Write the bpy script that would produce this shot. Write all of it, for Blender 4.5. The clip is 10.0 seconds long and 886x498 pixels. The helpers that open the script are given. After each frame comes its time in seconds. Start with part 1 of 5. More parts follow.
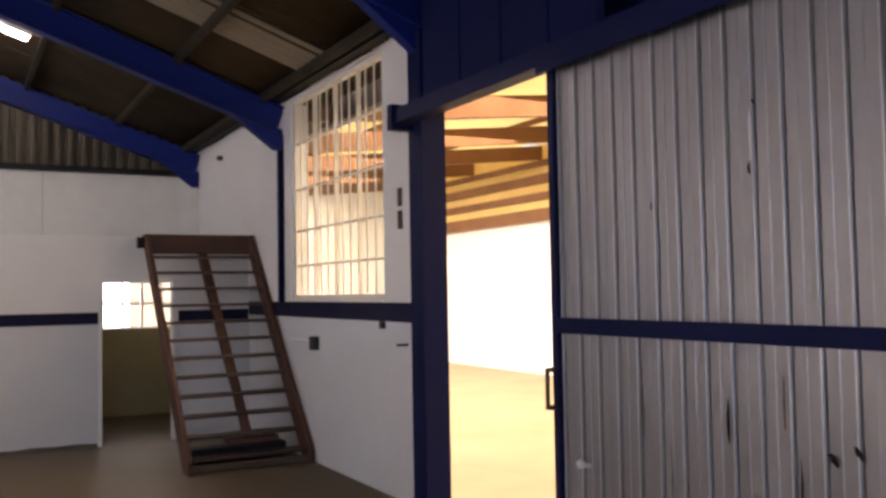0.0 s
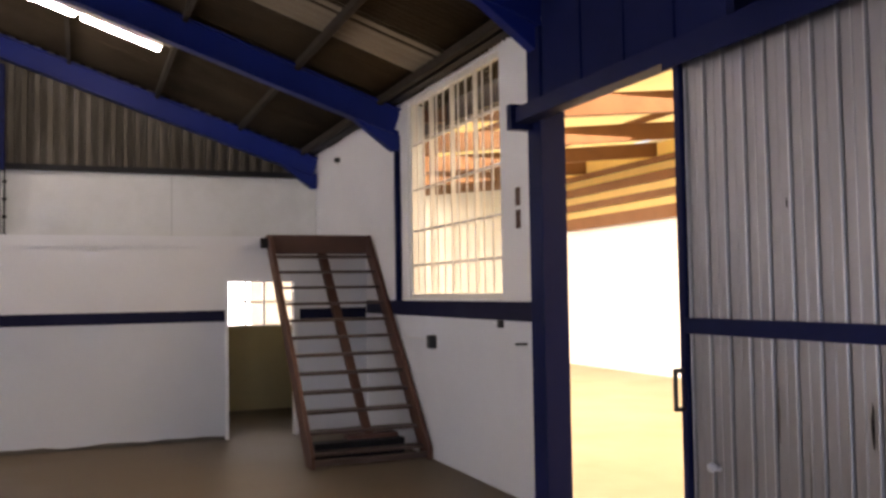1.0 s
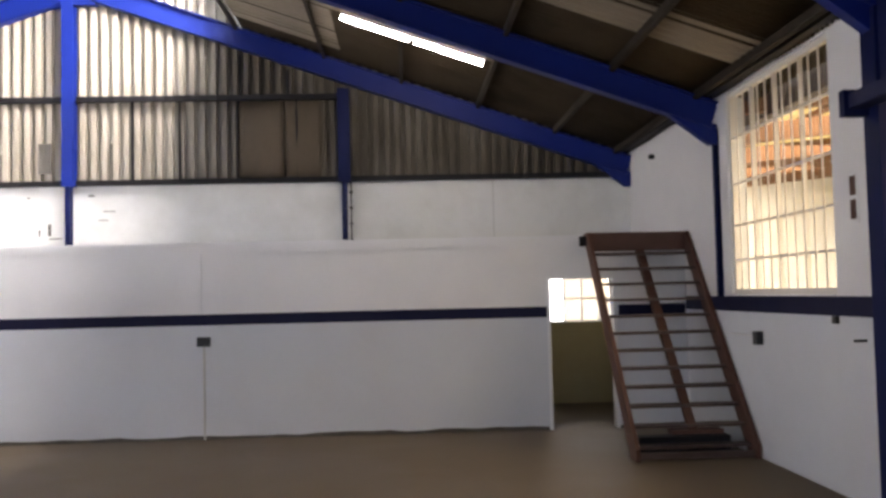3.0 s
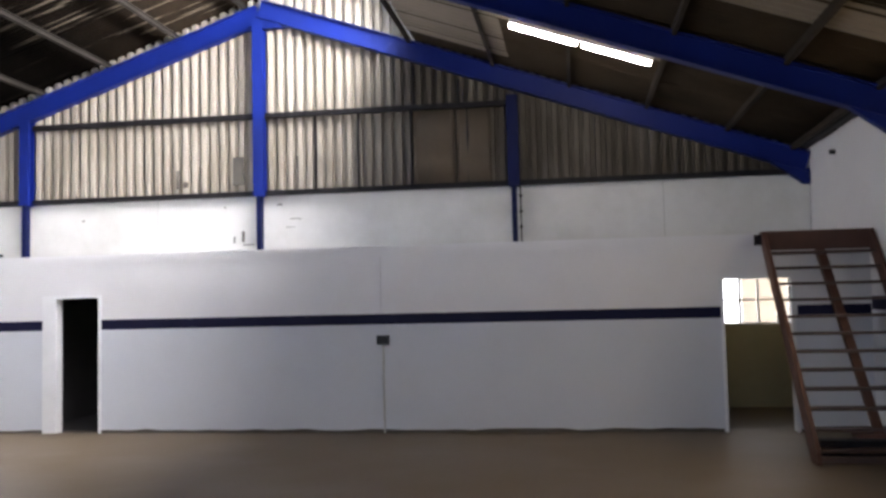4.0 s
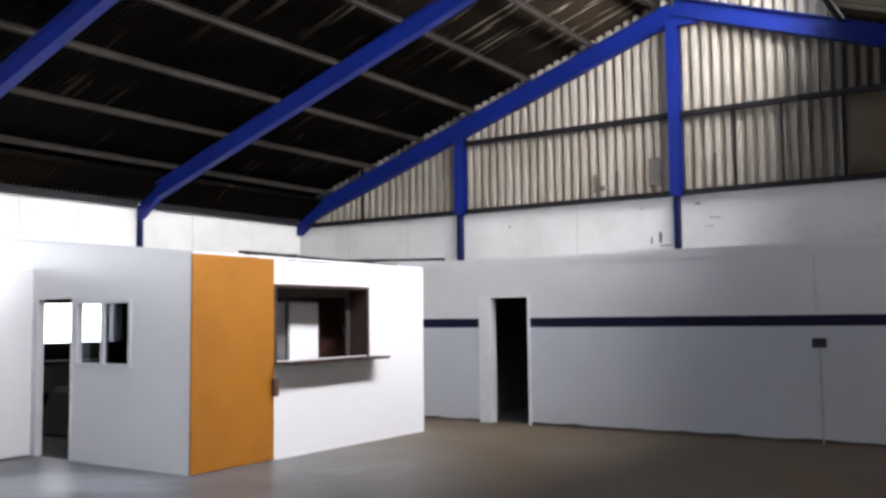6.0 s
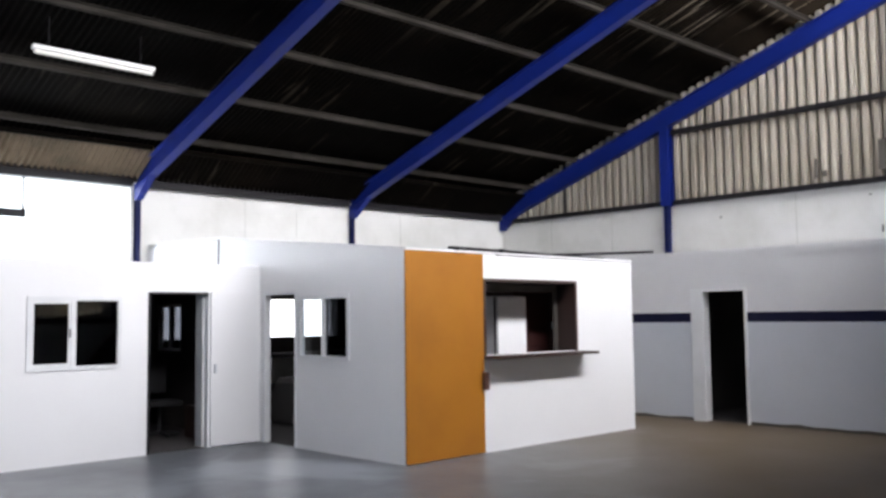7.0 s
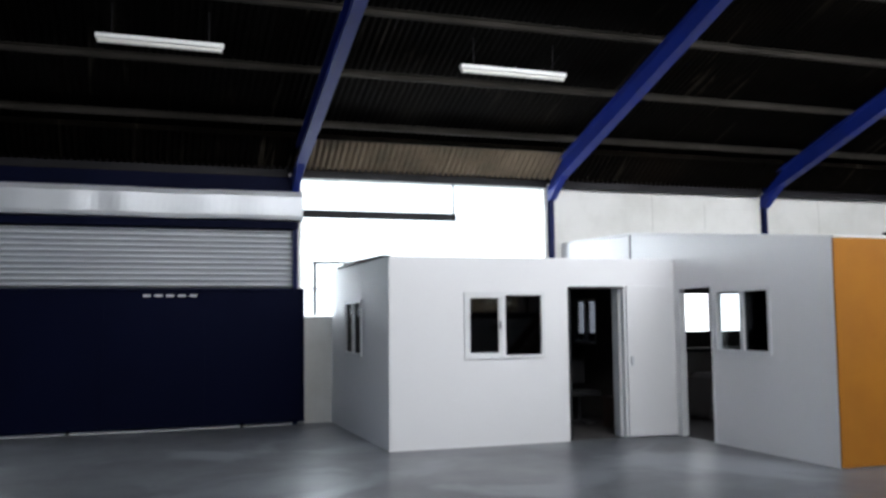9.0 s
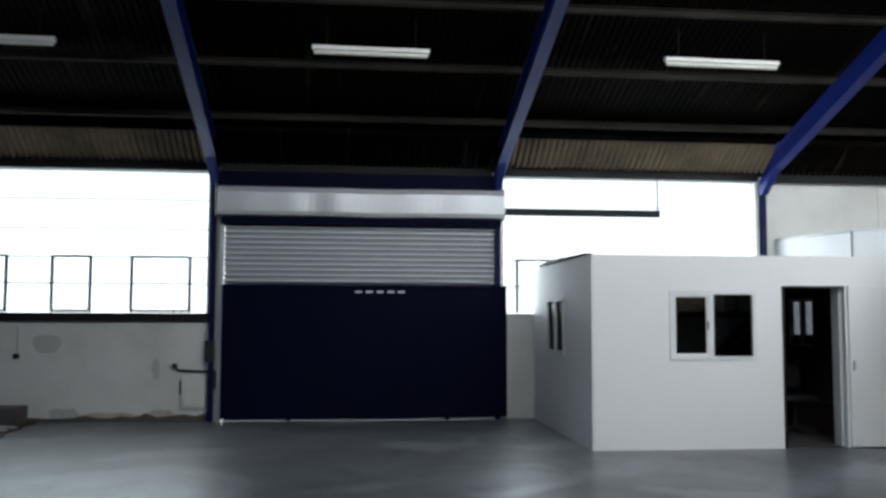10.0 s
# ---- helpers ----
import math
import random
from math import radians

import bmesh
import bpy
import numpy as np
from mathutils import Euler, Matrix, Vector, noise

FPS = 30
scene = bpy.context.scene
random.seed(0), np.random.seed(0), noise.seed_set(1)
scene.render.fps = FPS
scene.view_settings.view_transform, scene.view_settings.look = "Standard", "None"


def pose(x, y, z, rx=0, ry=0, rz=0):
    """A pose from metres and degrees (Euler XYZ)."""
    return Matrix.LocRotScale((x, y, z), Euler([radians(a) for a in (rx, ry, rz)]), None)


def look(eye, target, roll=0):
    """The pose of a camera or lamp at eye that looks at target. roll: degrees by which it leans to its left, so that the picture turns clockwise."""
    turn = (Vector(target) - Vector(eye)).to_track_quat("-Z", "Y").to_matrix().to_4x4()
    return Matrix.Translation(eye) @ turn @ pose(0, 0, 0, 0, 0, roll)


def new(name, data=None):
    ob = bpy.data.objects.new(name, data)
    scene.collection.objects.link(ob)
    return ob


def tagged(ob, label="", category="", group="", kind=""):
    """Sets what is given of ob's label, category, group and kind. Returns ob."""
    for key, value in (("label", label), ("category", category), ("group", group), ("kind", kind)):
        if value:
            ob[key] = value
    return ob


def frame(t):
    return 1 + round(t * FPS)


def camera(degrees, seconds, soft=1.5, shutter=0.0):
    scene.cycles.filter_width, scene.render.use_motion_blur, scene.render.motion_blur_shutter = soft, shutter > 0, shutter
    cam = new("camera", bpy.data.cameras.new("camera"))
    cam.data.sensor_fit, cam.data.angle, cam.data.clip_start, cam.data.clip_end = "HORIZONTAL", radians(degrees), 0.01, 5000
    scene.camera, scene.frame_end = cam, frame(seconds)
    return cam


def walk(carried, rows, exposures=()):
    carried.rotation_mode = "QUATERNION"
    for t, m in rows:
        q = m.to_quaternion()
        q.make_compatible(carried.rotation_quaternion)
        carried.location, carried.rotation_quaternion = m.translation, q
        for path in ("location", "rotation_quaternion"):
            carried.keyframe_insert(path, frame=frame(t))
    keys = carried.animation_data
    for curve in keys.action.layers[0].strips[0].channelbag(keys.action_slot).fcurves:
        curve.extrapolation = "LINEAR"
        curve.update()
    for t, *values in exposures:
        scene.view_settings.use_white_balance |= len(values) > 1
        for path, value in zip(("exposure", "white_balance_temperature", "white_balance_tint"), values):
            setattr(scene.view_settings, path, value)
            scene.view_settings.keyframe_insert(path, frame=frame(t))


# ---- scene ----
cam = camera(52.6, 10.0, soft=3.0)
PATH = [
    (0, (1.355, 0.997, 1.917), (2.318, 2.748, 2.009), -1.0),
    (0.5, (1.303, 1.02, 1.923), (2.17, 2.82, 2.015), -0.9),
    (1, (1.256, 1.017, 1.919), (2.002, 2.87, 2.013), -0.9),
    (1.5, (1.18, 1.001, 1.936), (1.786, 2.905, 2.028), -0.9),
    (2, (1.108, 0.955, 1.952), (1.548, 2.904, 2.043), -1.1),
    (2.5, (1.055, 0.845, 1.94), (1.314, 2.826, 2.033), -1.2),
    (4, (1.032, 0.43, 1.824), (0.745, 2.406, 1.948), -1.3),
    (4.5, (1.061, 0.271, 1.79), (0.548, 2.2, 1.923), -1.1),
    (5, (0.999, 0.28, 1.768), (0.28, 2.14, 1.913), -1.2),
    (5.5, (0.867, 0.375, 1.732), (-0.049, 2.147, 1.886), -0.9),
    (7, (0.619, 0.345, 1.688), (-0.821, 1.725, 1.84), -0.7),
    (7.5, (0.547, 0.326, 1.673), (-1.034, 1.541, 1.826), -0.9),
    (8, (0.554, 0.231, 1.647), (-1.15, 1.266, 1.802), -0.9),
    (8.5, (0.581, 0.134, 1.64), (-1.224, 0.982, 1.796), -0.9),
    (9, (0.642, 0.093, 1.643), (-1.247, 0.733, 1.798), -0.6),
    (9.5, (0.681, 0.053, 1.644), (-1.267, 0.478, 1.797), -0.3),
    (10, (0.713, 0.045, 1.655), (-1.27, 0.252, 1.804), 0.2),
]
walk(cam, [(t, look(eye, target, roll)) for t, eye, target, roll in PATH],
     exposures=[(0.0, 0.5, 7400, 24), (2.0, 0.7, 7500, 21), (2.5, 0.7, 7300, 19), (4.0, 0.22, 6600, 17), (4.5, 0.06, 6500, 17), (5.5, -0.3, 6450, 16), (7.0, -0.67, 6450, 15), (8.0, -0.88, 6400, 14), (9.0, -1.07, 6300, 11), (10.0, -1.42, 6250, 6)])

# ---- light ----
world = bpy.data.worlds.new("world")
scene.world = world
world.use_nodes = True
wn = world.node_tree
sky = wn.nodes.new("ShaderNodeTexSky")
sky.sky_type = "NISHITA"
sky.sun_disc = False
sky.sun_elevation = radians(52)
sky.sun_rotation = radians(70)
wn.nodes["Background"].inputs[1].default_value = 0.12
wn.links.new(sky.outputs[0], wn.nodes["Background"].inputs[0])


def lamp(name, kind, energy, m, size=1.0, size_y=1.0, color=(1, 1, 1), spread=180):
    data = bpy.data.lights.new(name, kind)
    data.energy, data.color = energy, color
    if kind == "AREA":
        data.shape, data.size, data.size_y, data.spread = "RECTANGLE", size, size_y, radians(spread)
    else:
        data.angle = radians(0.5)
    ob = new(name, data)
    ob.matrix_world = m
    return ob


lamp("sun", "SUN", 4.0, look((30, 10, 45), (0, 0, 0)), color=(1.0, 0.95, 0.88))
# daylight that falls through the raised rooflight, the glazed bays and the neighbouring roof
lamp("rooflight_sky", "AREA", 1350, pose(-1.80, 11.9, 7.20, 0, 72, 0), 0.9, 7.2, (0.96, 0.97, 0.97), 125)
lamp("rooflight_sky_south", "AREA", 1000, pose(-1.80, 4.1, 7.20, 0, 72, 0), 0.9, 7.8, (0.96, 0.97, 0.97), 125)
lamp("west_glazing_sky", "AREA", 380, pose(-14.3, 4.7, 2.85, 0, -90, 0), 2.2, 4.3, (0.93, 0.97, 1.0))
lamp("west_glazing_sky_south", "AREA", 270, pose(-14.3, -4.4, 2.85, 0, -90, 0), 2.2, 4.3, (0.93, 0.97, 1.0))
# fill through an unseen doorway added behind the camera for partition and floor
lamp("south_fill_sky", "AREA", 190, pose(-1.5, -11.5, 2.1, 80, 0, 0), 6.0, 3.8, (0.46, 0.67, 1.0))
lamp("back_window_sky", "AREA", 5, pose(4.05, 16.6, 1.8, -90, 0, 0), 1.2, 0.8, (1.0, 0.98, 0.9))
lamp("neighbour_rooflight_sky", "AREA", 1700, pose(8.55, 13.0, 4.60, 0, 0, 0), 3.5, 20.0, (1.0, 0.86, 0.64))


# ---- materials ----
def mat(name, color, rough=0.6, metal=0.0, stain=None, stain_amt=0.35, stain_scale=0.7, grain=0.10, grain_scale=40.0,
        bump=0.1, stretch=(1, 1, 1), per_object=0.0, rough_var=0.12, specular=0.5):
    m = bpy.data.materials.new(name)
    m.use_nodes = True
    nt = m.node_tree
    b = nt.nodes["Principled BSDF"]
    b.inputs["Roughness"].default_value = rough
    b.inputs["Metallic"].default_value = metal
    b.inputs["Specular IOR Level"].default_value = specular
    co = nt.nodes.new("ShaderNodeTexCoord")
    geo = nt.nodes.new("ShaderNodeNewGeometry")
    mp = nt.nodes.new("ShaderNodeMapping")
    mp.inputs["Scale"].default_value = stretch
    nt.links.new(geo.outputs["Position"], mp.inputs[0])
    big = nt.nodes.new("ShaderNodeTexNoise")
    big.inputs["Scale"].default_value = stain_scale
    big.inputs["Detail"].default_value = 7
    big.inputs["Roughness"].default_value = 0.62
    fine = nt.nodes.new("ShaderNodeTexNoise")
    fine.inputs["Scale"].default_value = grain_scale
    fine.inputs["Detail"].default_value = 4
    nt.links.new(mp.outputs[0], big.inputs[0])
    nt.links.new(mp.outputs[0], fine.inputs[0])
    ramp = nt.nodes.new("ShaderNodeMapRange")
    ramp.inputs[1].default_value, ramp.inputs[2].default_value = 0.42, 0.72
    ramp.inputs[4].default_value = stain_amt
    nt.links.new(big.outputs[0], ramp.inputs[0])
    mix = nt.nodes.new("ShaderNodeMix")
    mix.data_type = "RGBA"
    st = stain or tuple(c * 0.55 for c in color)
    mix.inputs[6].default_value = (*color, 1)
    mix.inputs[7].default_value = (*st, 1)
    nt.links.new(ramp.outputs[0], mix.inputs[0])
    hsv = nt.nodes.new("ShaderNodeHueSaturation")
    val = nt.nodes.new("ShaderNodeMapRange")
    val.inputs[3].default_value, val.inputs[4].default_value = 1 - grain, 1 + grain
    nt.links.new(fine.outputs[0], val.inputs[0])
    last = val.outputs[0]
    if per_object:
        info = nt.nodes.new("ShaderNodeObjectInfo")
        pv = nt.nodes.new("ShaderNodeMapRange")
        pv.inputs[3].default_value, pv.inputs[4].default_value = 1 - per_object, 1 + per_object
        nt.links.new(info.outputs["Random"], pv.inputs[0])
        mul = nt.nodes.new("ShaderNodeMath")
        mul.operation = "MULTIPLY"
        nt.links.new(last, mul.inputs[0])
        nt.links.new(pv.outputs[0], mul.inputs[1])
        last = mul.outputs[0]
    nt.links.new(last, hsv.inputs["Value"])
    nt.links.new(mix.outputs[2], hsv.inputs["Color"])
    nt.links.new(hsv.outputs[0], b.inputs["Base Color"])
    rr = nt.nodes.new("ShaderNodeMapRange")
    rr.inputs[3].default_value, rr.inputs[4].default_value = max(0.02, rough - rough_var), min(1, rough + rough_var)
    nt.links.new(big.outputs[0], rr.inputs[0])
    nt.links.new(rr.outputs[0], b.inputs["Roughness"])
    if bump:
        bp = nt.nodes.new("ShaderNodeBump")
        bp.inputs["Strength"].default_value = bump
        bp.inputs["Distance"].default_value = 0.01
        nt.links.new(fine.outputs[0], bp.inputs["Height"])
        nt.links.new(bp.outputs[0], b.inputs["Normal"])
    return m


def sheet_mat(name, color, through_color, share):
    """Translucent plastic sheet."""
    m = mat(name, color, 0.55, stain_amt=0.3, stain_scale=1.2)
    nt = m.node_tree
    b = nt.nodes["Principled BSDF"]
    tr = nt.nodes.new("ShaderNodeBsdfTranslucent")
    tr.inputs[0].default_value = (*through_color, 1)
    mx = nt.nodes.new("ShaderNodeMixShader")
    mx.inputs[0].default_value = share
    nt.links.new(b.outputs[0], mx.inputs[1])
    nt.links.new(tr.outputs[0], mx.inputs[2])
    nt.links.new(mx.outputs[0], nt.nodes["Material Output"].inputs[0])
    return m


def glass_mat(name, tint):
    m = bpy.data.materials.new(name)
    m.use_nodes = True
    nt = m.node_tree
    tr = nt.nodes.new("ShaderNodeBsdfTransparent")
    tr.inputs[0].default_value = (*tint, 1)
    gl = nt.nodes.new("ShaderNodeBsdfGlossy")
    gl.inputs["Roughness"].default_value = 0.03
    mx = nt.nodes.new("ShaderNodeMixShader")
    mx.inputs[0].default_value = 0.05
    nt.links.new(tr.outputs[0], mx.inputs[1])
    nt.links.new(gl.outputs[0], mx.inputs[2])
    nt.links.new(mx.outputs[0], nt.nodes["Material Output"].inputs[0])
    return m


def glow_mat(name, color, strength):
    m = bpy.data.materials.new(name)
    m.use_nodes = True
    b = m.node_tree.nodes["Principled BSDF"]
    b.inputs["Base Color"].default_value = (*color, 1)
    b.inputs["Emission Color"].default_value = (*color, 1)
    b.inputs["Emission Strength"].default_value = strength
    return m


M_FLOOR = mat("painted_concrete", (0.135, 0.145, 0.160), 0.36, stain=(0.076, 0.080, 0.088), stain_amt=0.65, stain_scale=0.45, grain=0.10, grain_scale=25, bump=0.05, rough_var=0.24, specular=0.45)
M_TANFLOOR = mat("tan_concrete", (0.30, 0.255, 0.18), 0.6, stain=(0.22, 0.18, 0.12), stain_amt=0.5, stain_scale=0.5, grain=0.08, bump=0.05, specular=0.3)
M_GROUND = mat("yard_ground", (0.25, 0.23, 0.20), 0.9)
M_WHITE = mat("white_wall_paint", (0.74, 0.74, 0.75), 0.75, stain=(0.60, 0.60, 0.61), stain_amt=0.35, stain_scale=0.8, grain=0.04, bump=0.15)
M_OLD = mat("weathered_white_plaster", (0.68, 0.68, 0.66), 0.85, stain=(0.42, 0.42, 0.38), stain_amt=0.5, stain_scale=0.9, grain=0.06, bump=0.25)
M_PANEL = mat("white_cabin_panel", (0.82, 0.82, 0.83), 0.45, stain=(0.72, 0.72, 0.73), stain_amt=0.25, stain_scale=0.6, grain=0.02, bump=0.03)
M_STRIPE = mat("navy_stripe_paint", (0.006, 0.007, 0.032), 0.6, grain=0.1, specular=0.2)
M_BLUE = mat("blue_steel_paint", (0.003, 0.014, 0.150), 0.5, stain=(0.002, 0.007, 0.06), stain_amt=0.4, grain=0.06, bump=0.05, specular=0.25)
M_NAVY = mat("navy_gate_paint", (0.004, 0.008, 0.052), 0.55, stain=(0.002, 0.003, 0.012), stain_amt=0.4, grain=0.06, specular=0.12)
M_GATE = mat("black_navy_gate_paint", (0.0010, 0.0024, 0.016), 0.6, stain=(0.0007, 0.0014, 0.008), stain_amt=0.4, grain=0.06, specular=0.06)
M_DARKSTEEL = mat("dark_steel", (0.010, 0.009, 0.011), 0.6, specular=0.2)
# near-black base puts the west slope's shade into the sheet colour
M_ROOF = mat("shade_brown_roof_sheet", (0.017, 0.012, 0.008), 0.95, specular=0.03, stain=(0.004, 0.003, 0.0024), stain_amt=0.85, stain_scale=0.6, grain=0.15, bump=0.2)
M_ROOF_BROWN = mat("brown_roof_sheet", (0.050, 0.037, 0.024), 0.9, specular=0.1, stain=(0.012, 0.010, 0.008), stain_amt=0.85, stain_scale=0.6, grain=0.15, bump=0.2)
# lit copy of the roof sheet, with window glow put into its colour
M_EAVES = mat("window_lit_eaves_sheet", (0.135, 0.102, 0.070), 0.9, stain=(0.045, 0.038, 0.027), stain_amt=0.8, stain_scale=1.5, specular=0.1)
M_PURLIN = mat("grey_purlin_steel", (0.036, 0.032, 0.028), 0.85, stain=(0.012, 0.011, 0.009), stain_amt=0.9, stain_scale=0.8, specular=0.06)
M_PURLIN_DARK = mat("brown_purlin_steel", (0.035, 0.027, 0.020), 0.8, stain=(0.012, 0.010, 0.008), stain_amt=0.7, stain_scale=1.2, specular=0.2)
M_CLAD = mat("grey_fibre_cement_sheet", (0.41, 0.372, 0.31), 0.8, stain=(0.17, 0.135, 0.095), stain_amt=0.7, stain_scale=1.1, stretch=(1, 1, 0.3), grain=0.08, per_object=0.12, bump=0.2)
def stain_shade_mask(m, x0, x1, dark_color, along=(1, 0, 0), rough=None, ragged=1.1, size=1.6):
    """Puts a stain or shade into the colour, thickening from x0 to x1 along a direction, with a ragged edge."""
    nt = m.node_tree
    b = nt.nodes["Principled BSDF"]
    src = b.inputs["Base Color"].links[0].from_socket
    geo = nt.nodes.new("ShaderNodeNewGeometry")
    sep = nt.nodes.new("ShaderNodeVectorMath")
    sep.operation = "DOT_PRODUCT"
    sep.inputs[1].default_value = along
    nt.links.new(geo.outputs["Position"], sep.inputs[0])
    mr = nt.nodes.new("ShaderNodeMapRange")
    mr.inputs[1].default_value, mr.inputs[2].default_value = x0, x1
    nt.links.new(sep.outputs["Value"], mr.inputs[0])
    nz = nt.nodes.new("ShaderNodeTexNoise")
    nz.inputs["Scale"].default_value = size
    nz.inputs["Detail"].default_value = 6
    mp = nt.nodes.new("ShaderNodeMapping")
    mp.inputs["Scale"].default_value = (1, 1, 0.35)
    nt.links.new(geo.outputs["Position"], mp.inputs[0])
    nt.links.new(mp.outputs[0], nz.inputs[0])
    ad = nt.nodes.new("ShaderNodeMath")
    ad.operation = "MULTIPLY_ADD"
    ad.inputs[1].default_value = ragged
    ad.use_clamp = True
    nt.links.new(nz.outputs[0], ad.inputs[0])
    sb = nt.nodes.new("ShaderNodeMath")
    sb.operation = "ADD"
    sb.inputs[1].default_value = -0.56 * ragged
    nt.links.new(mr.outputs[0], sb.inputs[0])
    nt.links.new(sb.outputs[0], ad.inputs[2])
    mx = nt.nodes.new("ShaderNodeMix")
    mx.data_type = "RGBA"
    mx.inputs[7].default_value = (*dark_color, 1)
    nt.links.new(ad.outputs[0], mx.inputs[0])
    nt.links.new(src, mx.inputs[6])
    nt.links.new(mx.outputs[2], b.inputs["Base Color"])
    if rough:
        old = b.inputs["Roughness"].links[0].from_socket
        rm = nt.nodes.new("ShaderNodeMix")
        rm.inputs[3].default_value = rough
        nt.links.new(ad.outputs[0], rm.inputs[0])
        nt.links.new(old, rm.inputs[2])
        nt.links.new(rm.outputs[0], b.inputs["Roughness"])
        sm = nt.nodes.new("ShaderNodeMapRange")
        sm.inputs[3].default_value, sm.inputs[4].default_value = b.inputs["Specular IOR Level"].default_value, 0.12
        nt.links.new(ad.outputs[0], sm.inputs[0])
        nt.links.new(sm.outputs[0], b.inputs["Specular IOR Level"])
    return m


def pale_patches(m, color, rough, size, low, high, stretch=(1, 1, 1)):
    """Pale patches or streaks with soft ragged edges."""
    nt = m.node_tree
    b = nt.nodes["Principled BSDF"]
    geo = nt.nodes.new("ShaderNodeNewGeometry")
    nz = nt.nodes.new("ShaderNodeTexNoise")
    nz.inputs["Scale"].default_value = size
    nz.inputs["Detail"].default_value = 5
    nz.inputs["Distortion"].default_value = 0.6
    mp = nt.nodes.new("ShaderNodeMapping")
    mp.inputs["Scale"].default_value = stretch
    nt.links.new(geo.outputs["Position"], mp.inputs[0])
    nt.links.new(mp.outputs[0], nz.inputs[0])
    mr = nt.nodes.new("ShaderNodeMapRange")
    mr.inputs[1].default_value, mr.inputs[2].default_value = low, high
    nt.links.new(nz.outputs[0], mr.inputs[0])
    for socket, value in (("Base Color", (*color, 1)), ("Roughness", rough)):
        mx = nt.nodes.new("ShaderNodeMix")
        mx.data_type = "RGBA" if socket == "Base Color" else "FLOAT"
        i, o = ((6, 7), 2) if socket == "Base Color" else ((2, 3), 0)
        nt.links.new(mr.outputs[0], mx.inputs[0])
        nt.links.new(b.inputs[socket].links[0].from_socket, mx.inputs[i[0]])
        mx.inputs[i[1]].default_value = value
        nt.links.new(mx.outputs[o], b.inputs[socket])


pale_patches(M_FLOOR, (0.22, 0.235, 0.26), 0.34, 0.55, 0.52, 0.62)
# bare brown concrete beyond the grey paint, towards the north-east
stain_shade_mask(M_FLOOR, 0.0, 3.6, (0.128, 0.098, 0.065), (0.7, 0.7, 0), 0.55, 0.5, 0.5)
# darker sheets to the east, deepened by painted shade beyond the rooflight edge
stain_shade_mask(M_CLAD, -3.2, -1.6, (0.075, 0.062, 0.044))
# pale streaks paint the grazing light on sheet crests near the ridge
pale_patches(M_ROOF, (0.20, 0.17, 0.13), 0.9, 1.0, 0.60, 0.67, (0.40, 8.0, 0.40))
# darkens the roof away from the ridge, painting the rooflight's falloff into the sheets
stain_shade_mask(M_ROOF, 5.4, 8.6, (0.0020, 0.0016, 0.0012), (-1, 0, 0), None, 0.9, 0.7)
M_FLATSHEET = mat("dark_brown_flat_sheet", (0.10, 0.078, 0.055), 0.8, stain=(0.055, 0.045, 0.034), stain_amt=0.6, stain_scale=1.6, stretch=(1, 1, 0.3), specular=0.2)
M_DEBRIS = mat("dark_damp_dirt", (0.050, 0.045, 0.036), 0.95, stain=(0.022, 0.020, 0.016), stain_amt=0.7, stain_scale=3, grain=0.3, bump=0.6)
M_STAIN = mat("rusty_wall_stain", (0.50, 0.44, 0.38), 0.9, stain=(0.34, 0.26, 0.20), stain_amt=0.7, stain_scale=5)
M_HATCH = mat("grey_brown_hatch_board", (0.085, 0.075, 0.068), 0.6, stain=(0.05, 0.042, 0.036), stain_amt=0.5, stain_scale=3)
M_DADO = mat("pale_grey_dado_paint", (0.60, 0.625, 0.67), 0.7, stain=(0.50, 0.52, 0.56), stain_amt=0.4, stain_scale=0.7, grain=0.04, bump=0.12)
M_CUPBOARD = mat("red_brown_cupboard", (0.075, 0.026, 0.024), 0.5, stain=(0.04, 0.015, 0.013), stain_amt=0.5, stain_scale=3, stretch=(1, 1, 0.2))
M_GALV = mat("galvanised_door_sheet", (0.34, 0.328, 0.338), 0.38, metal=0.6, stain=(0.25, 0.24, 0.25), stain_amt=0.6, stain_scale=1.1, grain=0.06, stretch=(1, 1, 0.25), bump=0.05)
M_CREST = mat("highlight_galvanised_steel", (0.62, 0.60, 0.61), 0.32, metal=0.5, stain=(0.34, 0.32, 0.33), stain_amt=0.9, stain_scale=1.6, stretch=(1, 1, 0.5), grain=0.05)
M_SILVER = mat("silver_shutter_steel", (0.68, 0.70, 0.73), 0.38, metal=0.35, stain=(0.50, 0.52, 0.55), stain_amt=0.5, grain=0.04)
M_ORANGE = mat("ochre_board_paint", (0.36, 0.135, 0.005), 0.6, stain=(0.28, 0.095, 0.003), stain_amt=0.5, stain_scale=1.2, grain=0.04, bump=0.04)
M_RUST = mat("red_brown_stair_steel", (0.085, 0.034, 0.022), 0.65, stain=(0.055, 0.028, 0.020), stain_amt=0.6, stain_scale=2.5, grain=0.15)
M_TREAD = mat("worn_steel_tread", (0.060, 0.034, 0.026), 0.5, stain=(0.13, 0.10, 0.085), stain_amt=0.4, stain_scale=3, grain=0.15)
M_WOOD = mat("dark_brown_joinery", (0.036, 0.017, 0.013), 0.55, stain=(0.02, 0.010, 0.008), stain_amt=0.5, stain_scale=3, stretch=(1, 1, 0.2))
M_TIMBER = mat("brown_roof_timber", (0.16, 0.070, 0.026), 0.7, stain=(0.09, 0.036, 0.015), stain_amt=0.6, stain_scale=2)
M_TAN = mat("tan_room_paint", (0.42, 0.36, 0.20), 0.7, stain=(0.30, 0.25, 0.13), stain_amt=0.5)
